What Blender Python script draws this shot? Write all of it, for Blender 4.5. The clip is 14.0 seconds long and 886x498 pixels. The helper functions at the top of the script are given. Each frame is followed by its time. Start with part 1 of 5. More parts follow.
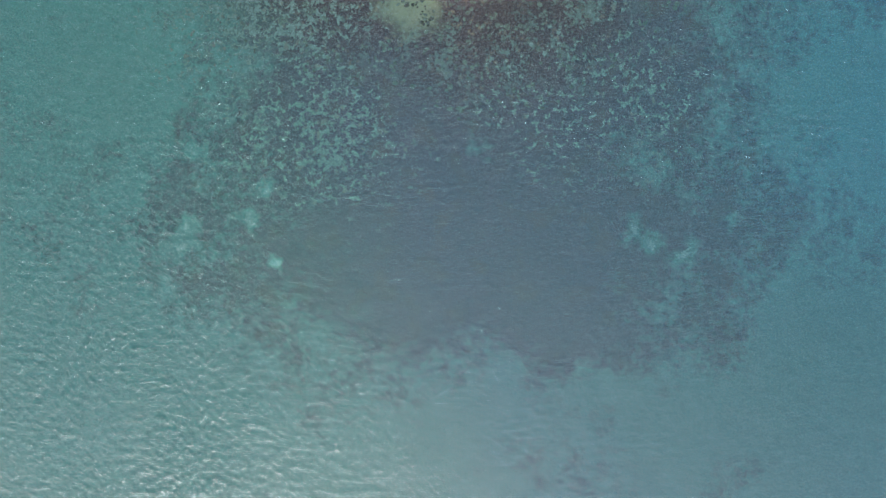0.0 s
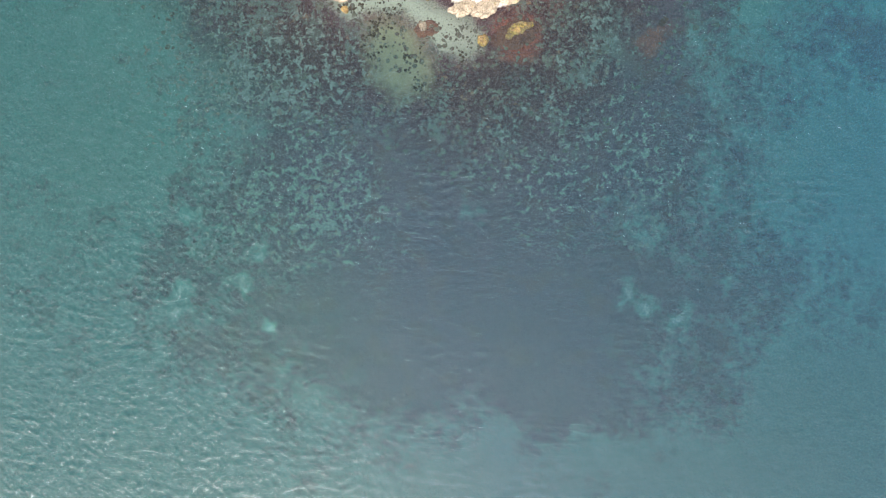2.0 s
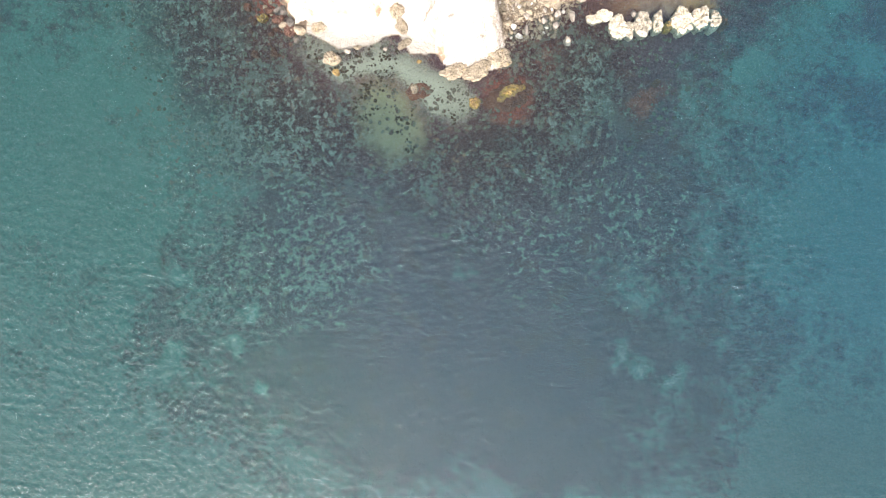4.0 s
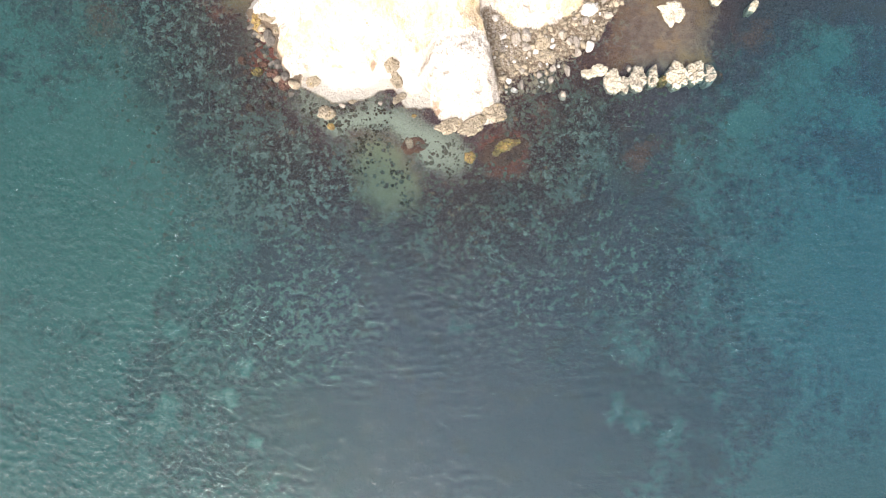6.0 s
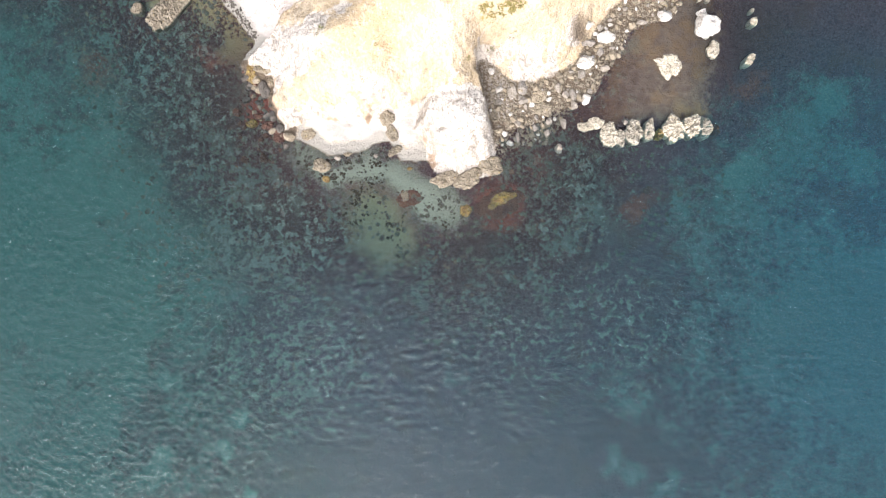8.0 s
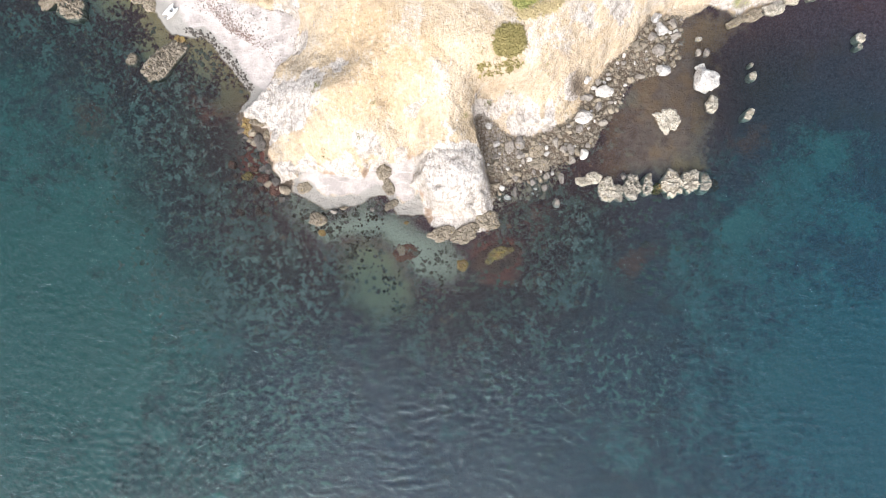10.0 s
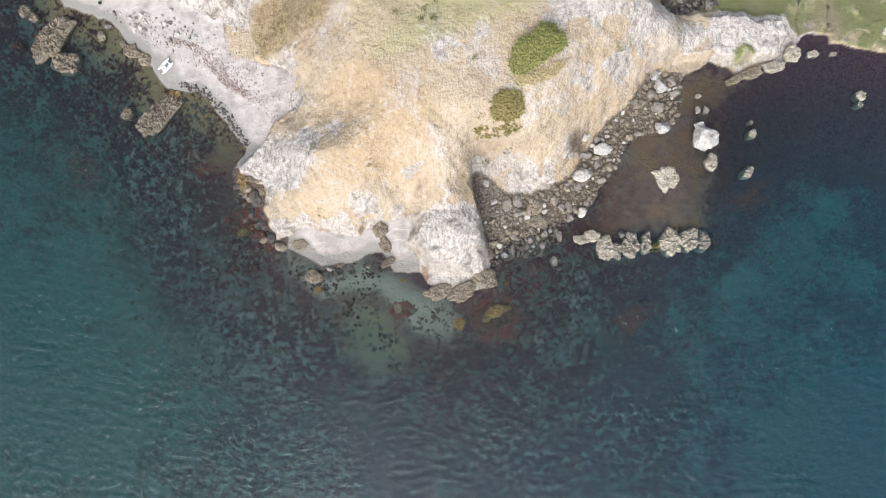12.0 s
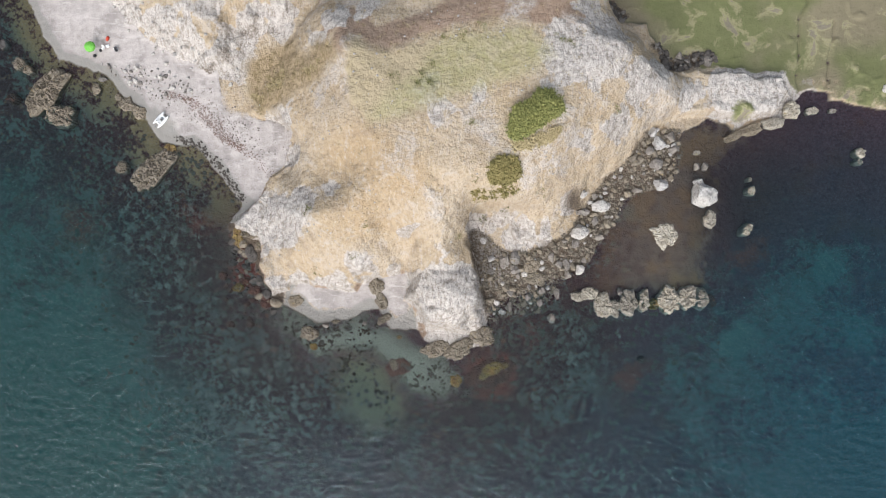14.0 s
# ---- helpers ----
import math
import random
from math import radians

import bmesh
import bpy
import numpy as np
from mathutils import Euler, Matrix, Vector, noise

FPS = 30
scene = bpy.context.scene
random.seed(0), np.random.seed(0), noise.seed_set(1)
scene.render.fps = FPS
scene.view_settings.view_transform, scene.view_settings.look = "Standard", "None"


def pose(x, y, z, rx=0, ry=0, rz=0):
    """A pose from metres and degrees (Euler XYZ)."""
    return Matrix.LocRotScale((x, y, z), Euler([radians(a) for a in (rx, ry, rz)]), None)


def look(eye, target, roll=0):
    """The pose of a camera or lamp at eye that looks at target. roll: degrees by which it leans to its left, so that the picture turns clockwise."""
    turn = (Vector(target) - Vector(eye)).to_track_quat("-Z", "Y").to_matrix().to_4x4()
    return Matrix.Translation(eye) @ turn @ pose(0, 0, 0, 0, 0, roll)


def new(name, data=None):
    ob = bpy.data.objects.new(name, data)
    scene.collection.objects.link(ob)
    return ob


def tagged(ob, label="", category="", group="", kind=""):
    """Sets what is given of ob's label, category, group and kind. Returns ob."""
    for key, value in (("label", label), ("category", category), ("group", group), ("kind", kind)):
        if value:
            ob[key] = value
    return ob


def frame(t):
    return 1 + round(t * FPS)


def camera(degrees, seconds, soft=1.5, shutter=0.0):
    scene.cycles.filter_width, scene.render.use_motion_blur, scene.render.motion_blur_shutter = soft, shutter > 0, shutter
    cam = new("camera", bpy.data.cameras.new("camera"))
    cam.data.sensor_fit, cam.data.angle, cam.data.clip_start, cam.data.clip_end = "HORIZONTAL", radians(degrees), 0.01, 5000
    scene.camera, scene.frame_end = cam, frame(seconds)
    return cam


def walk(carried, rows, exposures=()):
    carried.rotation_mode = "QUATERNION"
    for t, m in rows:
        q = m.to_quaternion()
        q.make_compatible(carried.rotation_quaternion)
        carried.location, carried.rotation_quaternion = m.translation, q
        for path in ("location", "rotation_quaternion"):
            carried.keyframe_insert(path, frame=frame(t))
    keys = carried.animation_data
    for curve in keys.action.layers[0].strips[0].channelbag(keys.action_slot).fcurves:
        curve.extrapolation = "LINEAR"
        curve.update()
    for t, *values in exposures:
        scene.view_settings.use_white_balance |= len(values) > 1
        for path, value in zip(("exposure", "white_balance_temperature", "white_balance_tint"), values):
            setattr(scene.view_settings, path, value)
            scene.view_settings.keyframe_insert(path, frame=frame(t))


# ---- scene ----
cam = camera(70.0, 14.0, soft=1.1)
# seconds, east, north, height in metres; pitch, roll and yaw in degrees away from straight down
ROWS = [
    (0, -3.177, -50.615, 112.706, 0.772, 1.319, -0.043),
    (0.5, -2.725, -47.962, 112.633, 0.876, 1.411, -0.102),
    (1, -2.268, -45.184, 112.613, 1.014, 1.505, -0.154),
    (1.5, -1.785, -42.438, 112.587, 1.115, 1.592, -0.207),
    (2, -1.250, -39.606, 112.637, 1.222, 1.673, -0.257),
    (2.5, -0.745, -36.839, 112.600, 1.282, 1.764, -0.327),
    (3, -0.228, -34.023, 112.533, 1.376, 1.821, -0.350),
    (5.5, 0.546, -22.582, 112.175, 2.067, 1.502, -0.537),
    (6, 0.676, -20.147, 112.219, 2.078, 1.456, -0.524),
    (6.5, 0.814, -17.787, 112.262, 2.038, 1.421, -0.526),
    (7, 0.983, -15.300, 112.267, 2.016, 1.379, -0.531),
    (7.5, 1.108, -12.857, 112.224, 1.959, 1.346, -0.513),
    (8, 1.241, -10.329, 112.127, 1.936, 1.309, -0.509),
    (10.5, 1.863, 2.120, 111.615, 1.846, 1.212, -0.289),
    (11, 1.976, 4.728, 111.483, 1.842, 1.196, -0.248),
    (11.5, 2.089, 7.240, 111.336, 1.820, 1.181, -0.198),
    (12, 2.209, 9.804, 111.208, 1.841, 1.159, -0.172),
    (12.5, 2.309, 12.248, 111.101, 1.842, 1.147, -0.159),
    (13, 2.413, 14.751, 110.957, 1.882, 1.124, -0.126),
    (13.5, 2.494, 17.125, 110.838, 1.887, 1.103, -0.067),
    (14, 2.600, 19.558, 110.728, 1.934, 1.060, 0.002),
]
EXPOSURES = [(0.0, 2.0, 7100, 13), (3.0, 1.97, 7250, 13), (5.5, 1.77, 7300, 13), (7.0, 1.5, 7000, 12), (8.0, 1.36, 6750, 12), (10.5, 0.91, 6500, 11), (11.5, 0.7, 6450, 11), (12.5, 0.51, 6350, 10), (14.0, 0.3, 6350, 10)]
walk(cam, [(t, pose(x, y, z, rx, ry, rz)) for t, x, y, z, rx, ry, rz in ROWS], EXPOSURES)

# ---- sky and sun: bright cloud that glows widely round the hidden sun ----
SUN_AZIMUTH, SUN_HEIGHT = 255.0, 38.0   # degrees from east, anticlockwise; above the horizon
world = bpy.data.worlds.new("sky")
scene.world = world
world.use_nodes = True
_n = world.node_tree.nodes
_sky = _n.new("ShaderNodeTexSky")
_sky.sky_type, _sky.sun_disc = "NISHITA", False
_sky.sun_elevation, _sky.sun_rotation = radians(SUN_HEIGHT), radians(90 - SUN_AZIMUTH)
_sky.air_density, _sky.dust_density, _sky.ozone_density = 1.0, 3.0, 1.0
_n["Background"].inputs["Strength"].default_value = 0.1
_a, _e = radians(SUN_AZIMUTH), radians(SUN_HEIGHT)
_to = Vector((math.cos(_a) * math.cos(_e), math.sin(_a) * math.cos(_e), math.sin(_e)))
# thin cloud that grows brighter, smoothly, towards the hidden sun
_link = world.node_tree.links.new


def _sky_math(op, *values):
    n = _n.new("ShaderNodeMath")
    n.operation = op
    for socket, value in zip(n.inputs, values):
        if isinstance(value, bpy.types.NodeSocket):
            _link(value, socket)
        else:
            socket.default_value = value
    return n.outputs[0]


def _sky_mix(fac, low, high):
    n = _n.new("ShaderNodeMix")
    n.data_type = "RGBA"
    for socket, value in zip((n.inputs[0], n.inputs[6], n.inputs[7]), (fac, low, high)):
        if isinstance(value, bpy.types.NodeSocket):
            _link(value, socket)
        else:
            socket.default_value = value
    return n.outputs[2]


_way = _n.new("ShaderNodeTexCoord").outputs["Generated"]
_dot = _n.new("ShaderNodeVectorMath")
_dot.operation = "DOT_PRODUCT"
_dot.inputs[1].default_value = _to
_link(_way, _dot.inputs[0])
_near_sun = _sky_math("POWER", _sky_math("MULTIPLY_ADD", _dot.outputs["Value"], 0.5, 0.5), 7.0)
_cloud = _sky_mix(_near_sun, (1.6, 2.2, 3.0, 1.0), (36.0, 35.0, 34.5, 1.0))
_link(_sky_mix(0.7, _sky.outputs["Color"], _cloud), _n["Background"].inputs["Color"])

sun = new("sun", bpy.data.lights.new("sun", "SUN"))
sun.data.energy, sun.data.angle, sun.data.color = 1.55, radians(40.0), (1.0, 0.98, 0.95)
sun.matrix_world = look(_to * 300, (0, 0, 0))

# ---- material helpers ----
class Graph:
    def __init__(self, name, rough=0.9):
        self.mat = bpy.data.materials.new(name)
        self.mat.use_nodes = True
        self.t = self.mat.node_tree
        self.bsdf = self.t.nodes["Principled BSDF"]
        self.bsdf.inputs["Roughness"].default_value = rough
        self.bsdf.inputs["Specular IOR Level"].default_value = 0.25
        self.pos = self.node("ShaderNodeNewGeometry").outputs["Position"]

    def node(self, kind, **values):
        n = self.t.nodes.new(kind)
        for key, value in values.items():
            self.put(n.inputs[key.replace("_", " ")], value)
        return n

    def put(self, socket, value):
        if isinstance(value, bpy.types.NodeSocket):
            self.t.links.new(value, socket)
        elif isinstance(value, (tuple, list)) and len(value) == 3 and len(socket.default_value) == 4:
            socket.default_value = (*value, 1.0)
        else:
            socket.default_value = value

    def noise(self, scale, detail=4.0, rough=0.6, stretch=None, warp=0.0):
        at = self.pos
        if stretch:
            m = self.node("ShaderNodeMapping", Vector=at)
            m.inputs["Rotation"].default_value = (0, 0, radians(stretch[3]) if len(stretch) > 3 else 0)
            m.inputs["Scale"].default_value = stretch[:3]
            at = m.outputs["Vector"]
        return self.node("ShaderNodeTexNoise", Vector=at, Scale=scale, Detail=detail, Roughness=rough, Distortion=warp).outputs["Fac"]

    def steep(self, scale, way, lean, shift=(0.0, 0.0)):
        """Short-crested waves that run along a way, each steep on the side that faces back along it."""
        angle = math.degrees(math.atan2(way[1], way[0]))

        def crests(at):
            m = self.node("ShaderNodeMapping", Vector=at)
            m.vector_type = "TEXTURE"
            m.inputs["Location"].default_value = (*shift, 0)
            m.inputs["Rotation"].default_value = (0, 0, radians(angle))
            m.inputs["Scale"].default_value = (0.6, 1.35, 1)
            return self.node("ShaderNodeTexNoise", Vector=m.outputs["Vector"], Scale=scale, Detail=1.5, Roughness=0.5, Distortion=0.3).outputs["Fac"]

        push = self.node("ShaderNodeVectorMath", Vector=self.pos)
        push.operation = "MULTIPLY_ADD"
        first = self.node("ShaderNodeCombineXYZ", X=crests(self.pos), Y=crests(self.pos)).outputs[0]
        self.put(push.inputs[0], first)
        self.put(push.inputs[1], (way[0] * lean, way[1] * lean, 0.0))
        self.put(push.inputs[2], self.pos)
        return crests(push.outputs[0])

    def cells(self, scale, what="Distance", randomness=1.0):
        n = self.node("ShaderNodeTexVoronoi", Vector=self.pos, Scale=scale, Randomness=randomness)
        return n.outputs[what]

    def ramp(self, fac, low, high):
        """0 below low, 1 above high."""
        n = self.node("ShaderNodeMapRange", Value=fac)
        n.inputs["From Min"].default_value, n.inputs["From Max"].default_value = low, high
        n.interpolation_type = "SMOOTHSTEP"
        return n.outputs["Result"]

    def math(self, op, a, b=0.0, c=None):
        n = self.t.nodes.new("ShaderNodeMath")
        n.operation = op
        self.put(n.inputs[0], a)
        self.put(n.inputs[1], b)
        if c is not None:
            self.put(n.inputs[2], c)
        return n.outputs[0]

    def mix(self, fac, a, b, mode="MIX"):
        n = self.t.nodes.new("ShaderNodeMix")
        n.data_type, n.blend_type = "RGBA", mode
        self.put(n.inputs[0], fac)
        self.put(n.inputs[6], a)
        self.put(n.inputs[7], b)
        return n.outputs[2]

    def layer(self, name):
        n = self.t.nodes.new("ShaderNodeAttribute")
        n.attribute_name = name
        s = self.node("ShaderNodeSeparateColor", Color=n.outputs["Color"])
        return s.outputs[0], s.outputs[1], s.outputs[2], n.outputs["Alpha"]

    def edge(self, mask, noise, soft=0.12):
        """A mask whose border is broken up by a noise."""
        return self.ramp(self.math("ADD", mask, self.math("MULTIPLY", self.math("SUBTRACT", noise, 0.5), 0.9)), 0.5 - soft, 0.5 + soft)

    def bump(self, height, strength=0.5, distance=0.1, under=None):
        n = self.node("ShaderNodeBump", Strength=strength, Distance=distance, Height=height)
        if under:
            self.put(n.inputs["Normal"], under)
        return n.outputs["Normal"]

    def done(self, colour, normal=None, rough=None):
        self.put(self.bsdf.inputs["Base Color"], colour)
        if normal:
            self.put(self.bsdf.inputs["Normal"], normal)
        if rough is not None:
            self.put(self.bsdf.inputs["Roughness"], rough)
        return self.mat


def rock_material(name, pale, mid, dark, stain=None, stain_at=0.6):
    g = Graph(name, 0.88)
    n1, n2, n3 = g.noise(0.9, 6, 0.65, warp=0.6), g.noise(4.0, 6, 0.7), g.noise(14.0, 4, 0.7)
    c = g.mix(g.ramp(n1, 0.35, 0.65), mid, pale)
    c = g.mix(g.ramp(n2, 0.52, 0.7), c, pale)
    cracks = g.cells(1.6)
    joints = g.node("ShaderNodeTexVoronoi", Vector=g.node("ShaderNodeVectorMath", Vector=g.pos).outputs[0], Scale=0.9)
    joints.feature = "DISTANCE_TO_EDGE"
    c = g.mix(g.math("MULTIPLY", g.ramp(g.math("ADD", joints.outputs["Distance"], g.math("MULTIPLY", g.math("SUBTRACT", n2, 0.5), 0.5)), 0.04, -0.03), 0.22), c, dark)
    c = g.mix(g.ramp(n2, 0.47, 0.33), c, dark)
    if stain:
        c = g.mix(g.math("MULTIPLY", g.ramp(g.noise(1.7, 5, 0.7), stain_at, stain_at + 0.08), 0.75), c, stain)
    tint = g.node("ShaderNodeObjectInfo").outputs["Random"]
    c = g.mix(1.0, c, g.mix(tint, (0.62, 0.62, 0.63), (0.84, 0.82, 0.79)), "MULTIPLY")
    normal = g.bump(g.math("ADD", n2, g.math("MULTIPLY", n3, 0.4)), 0.8, 0.12, g.bump(cracks, 0.4, 0.1))
    return g.done(c, normal)


ROCKS = {
    "w": rock_material("white_limestone", (0.7, 0.68, 0.65), (0.54, 0.515, 0.485), (0.22, 0.2, 0.19)),
    "l": rock_material("lichen_rock", (0.62, 0.58, 0.5), (0.43, 0.39, 0.32), (0.12, 0.1, 0.08), (0.45, 0.38, 0.17), 0.6),
    "g": rock_material("grey_rock", (0.36, 0.33, 0.3), (0.25, 0.225, 0.2), (0.1, 0.09, 0.08)),
    "t": rock_material("tan_rock", (0.36, 0.315, 0.25), (0.235, 0.2, 0.155), (0.1, 0.08, 0.06), (0.4, 0.29, 0.1), 0.6),
    "o": rock_material("ochre_rock", (0.34, 0.25, 0.12), (0.21, 0.14, 0.07), (0.1, 0.06, 0.04), (0.5, 0.38, 0.1), 0.52),
    "r": rock_material("weedy_red_rock", (0.18, 0.1, 0.075), (0.1, 0.055, 0.048), (0.035, 0.02, 0.018)),
    "d": rock_material("dark_wet_rock", (0.16, 0.145, 0.13), (0.09, 0.08, 0.075), (0.03, 0.03, 0.03)),
}


def ground_material():
    g = Graph("headland_ground", 0.92)
    sand, grass, scrub, ochre = g.layer("land")
    white, scree, algae, dry = g.layer("rock")
    brown, weed, pale, ridge = g.layer("bed")
    reef, olive, damp, _ = g.layer("reef")
    wet = g.layer("shore")[0]
    under = g.layer("shore")[2]
    mud = g.layer("shore")[3]
    big, mid, fine, grit = g.noise(0.12, 5, 0.6, warp=0.5), g.noise(0.7, 6, 0.65), g.noise(3.0, 6, 0.7), g.noise(11.0, 4, 0.7)
    runs = g.noise(0.9, 6, 0.68, (1.25, 0.8, 1, 8), 0.2)
    # smooth cream soil, mottled tan and ochre
    c = g.mix(g.ramp(big, 0.36, 0.64), (0.65, 0.525, 0.355), (0.71, 0.605, 0.455))
    c = g.mix(g.math("MULTIPLY", g.ramp(mid, 0.52, 0.72), 0.6), c, (0.66, 0.595, 0.51))
    c = g.mix(g.math("MULTIPLY", g.ramp(mid, 0.46, 0.3), 0.55), c, (0.52, 0.4, 0.255))
    c = g.mix(g.math("MULTIPLY", g.edge(ochre, mid, 0.3), 0.8), c, g.mix(fine, (0.58, 0.425, 0.24), (0.67, 0.52, 0.33)))
    # rain has combed the slopes from north to south
    comb = g.noise(0.8, 6, 0.7, (2.4, 0.5, 1, 6), 0.5)
    c = g.mix(g.math("MULTIPLY", g.ramp(comb, 0.5, 0.36), 0.45), c, (0.44, 0.34, 0.23))
    c = g.mix(g.math("MULTIPLY", g.ramp(comb, 0.54, 0.68), 0.75), c, (0.73, 0.675, 0.595))
    hollow = g.noise(0.26, 5, 0.62, warp=0.8)
    c = g.mix(g.math("MULTIPLY", g.ramp(hollow, 0.44, 0.33), 0.45), c, (0.42, 0.335, 0.245))
    c = g.mix(g.math("MULTIPLY", g.ramp(hollow, 0.58, 0.68), 0.6), c, (0.72, 0.67, 0.6))
    speck = g.noise(1.9, 6, 0.75)
    c = g.mix(g.math("MULTIPLY", g.ramp(speck, 0.45, 0.34), 0.75), c, (0.36, 0.27, 0.175))
    c = g.mix(g.math("MULTIPLY", g.ramp(speck, 0.54, 0.64), 0.7), c, (0.68, 0.62, 0.54))
    # crumbs of chalk and dark bits strewn in patches
    patch = g.ramp(g.noise(0.3, 4, 0.6), 0.44, 0.62)
    bits = g.noise(5.0, 3, 0.6)
    c = g.mix(g.math("MULTIPLY", g.ramp(bits, 0.6, 0.66), g.math("MULTIPLY", patch, 0.8)), c, (0.74, 0.69, 0.63))
    c = g.mix(g.math("MULTIPLY", g.ramp(bits, 0.36, 0.3), g.math("SUBTRACT", 0.5, g.math("MULTIPLY", patch, 0.3))), c, (0.22, 0.17, 0.11))
    # bare limestone: white and grey, brown in the joints and on steep faces
    slope = g.node("ShaderNodeSeparateXYZ", Vector=g.node("ShaderNodeNewGeometry").outputs["True Normal"]).outputs["Z"]
    streaky = g.noise(1.0, 6, 0.72, (1.9, 0.7, 1, 12), 0.35)
    chalk = g.mix(g.ramp(streaky, 0.34, 0.56), (0.5, 0.45, 0.395), (0.84, 0.805, 0.76))
    chalk = g.mix(g.math("MULTIPLY", g.ramp(bits, 0.55, 0.66), 0.8), chalk, (0.8, 0.77, 0.73))
    chalk = g.mix(g.math("MULTIPLY", g.ramp(bits, 0.42, 0.33), 0.7), chalk, (0.2, 0.17, 0.135))
    chalk = g.mix(g.math("MULTIPLY", g.ramp(mid, 0.46, 0.34), 0.7), chalk, (0.34, 0.3, 0.26))
    bent = g.node("ShaderNodeVectorMath", Vector=g.pos)
    bent.operation = "MULTIPLY_ADD"
    g.put(bent.inputs[0], g.node("ShaderNodeTexNoise", Vector=g.pos, Scale=0.7, Detail=4.0).outputs["Color"])
    g.put(bent.inputs[1], (2.2, 2.2, 2.2))
    g.put(bent.inputs[2], g.pos)
    crack = g.node("ShaderNodeTexVoronoi", Vector=bent.outputs[0], Scale=0.4)
    crack.feature = "DISTANCE_TO_EDGE"
    chalk = g.mix(g.math("MULTIPLY", g.ramp(crack.outputs["Distance"], 0.04, 0.0), 0.3), chalk, (0.16, 0.135, 0.11))
    chalk = g.mix(g.math("MULTIPLY", g.ramp(slope, 0.8, 0.45), 0.35), chalk, (0.3, 0.255, 0.205))
    c = g.mix(g.math("MULTIPLY", g.ramp(slope, 0.7, 0.4), 0.18), c, g.mix(g.ramp(runs, 0.36, 0.66), (0.3, 0.245, 0.18), (0.52, 0.45, 0.36)))
    c = g.mix(g.edge(ridge, mid, 0.25), c, g.mix(g.ramp(runs, 0.35, 0.7), (0.41, 0.3, 0.22), (0.52, 0.405, 0.315)))
    c = g.mix(g.edge(white, g.mix(0.45, mid, fine), 0.16), c, chalk)
    # brown-grey scree
    c = g.mix(g.edge(scree, fine, 0.2), c, g.mix(g.ramp(grit, 0.35, 0.65), (0.1, 0.078, 0.058), (0.27, 0.22, 0.17)))
    # plants
    turf = g.mix(g.ramp(mid, 0.35, 0.65), (0.52, 0.51, 0.27), (0.66, 0.61, 0.38))
    turf = g.mix(g.math("MULTIPLY", g.ramp(grit, 0.52, 0.7), 0.25), turf, (0.27, 0.28, 0.1))
    c = g.mix(g.edge(dry, mid, 0.25), c, g.mix(grit, (0.6, 0.515, 0.335), (0.69, 0.59, 0.41)))
    c = g.mix(g.math("MULTIPLY", g.edge(grass, mid, 0.4), 0.7), c, turf)
    heath = g.mix(g.ramp(g.noise(0.9, 5, 0.7, (1.6, 0.8, 1, 25), 0.8), 0.36, 0.62), (0.36, 0.285, 0.16), (0.6, 0.475, 0.31))
    c = g.mix(g.edge(scrub, mid, 0.4), c, heath)
    # beach of pale grey sand
    shingle = g.mix(g.ramp(mid, 0.3, 0.7), (0.52, 0.485, 0.468), (0.67, 0.632, 0.612))
    shingle = g.mix(g.math("MULTIPLY", g.ramp(grit, 0.56, 0.7), 0.45), shingle, (0.3, 0.27, 0.25))
    shingle = g.mix(g.math("MULTIPLY", g.ramp(g.noise(0.22, 5, 0.7), 0.5, 0.62), 0.6), shingle, (0.36, 0.335, 0.32))
    shingle = g.mix(g.math("MULTIPLY", g.ramp(g.noise(0.7, 5, 0.7, (0.5, 2.0, 1, 42), 0.4), 0.54, 0.66), 0.7), shingle, (0.74, 0.71, 0.69))
    c = g.mix(g.edge(sand, mid, 0.2), c, shingle)
    c = g.mix(g.edge(damp, mid, 0.3), c, g.mix(mid, (0.4, 0.395, 0.37), (0.52, 0.51, 0.475)))
    # rock shelf with green weed
    moss = g.mix(g.ramp(g.noise(0.05, 3, 0.5), 0.44, 0.58), g.mix(mid, (0.175, 0.2, 0.085), (0.27, 0.29, 0.14)), g.mix(mid, (0.26, 0.235, 0.15), (0.36, 0.325, 0.22)))
    moss = g.mix(g.math("MULTIPLY", g.ramp(fine, 0.55, 0.7), 0.4), moss, (0.11, 0.12, 0.05))
    islands = g.math("ADD", g.noise(0.22, 4, 0.6, warp=0.6), g.math("MULTIPLY", g.math("SUBTRACT", fine, 0.5), 0.12))
    moss = g.mix(g.math("MULTIPLY", g.ramp(islands, 0.52, 0.61), 0.7), moss, g.mix(fine, (0.42, 0.41, 0.21), (0.55, 0.52, 0.34)))
    moss = g.mix(g.math("MULTIPLY", g.ramp(islands, 0.6, 0.66), 0.85), moss, g.mix(fine, (0.2, 0.18, 0.145), (0.38, 0.345, 0.29)))
    c = g.mix(g.edge(algae, mid, 0.15), c, moss)
    # sea bed: stones and sand on dark weed
    stones = g.noise(0.62, 5, 0.72, warp=0.4)
    floor = g.mix(g.ramp(fine, 0.3, 0.7), (0.06, 0.14, 0.125), (0.125, 0.22, 0.185))
    dark = g.mix(g.ramp(fine, 0.35, 0.65), (0.052, 0.031, 0.041), (0.125, 0.08, 0.098))
    dark = g.mix(g.math("MULTIPLY", g.ramp(g.noise(0.2, 3, 0.5), 0.5, 0.7), 0.6), dark, (0.1, 0.055, 0.05))
    bed = g.mix(g.edge(weed, stones, 0.26), floor, dark)
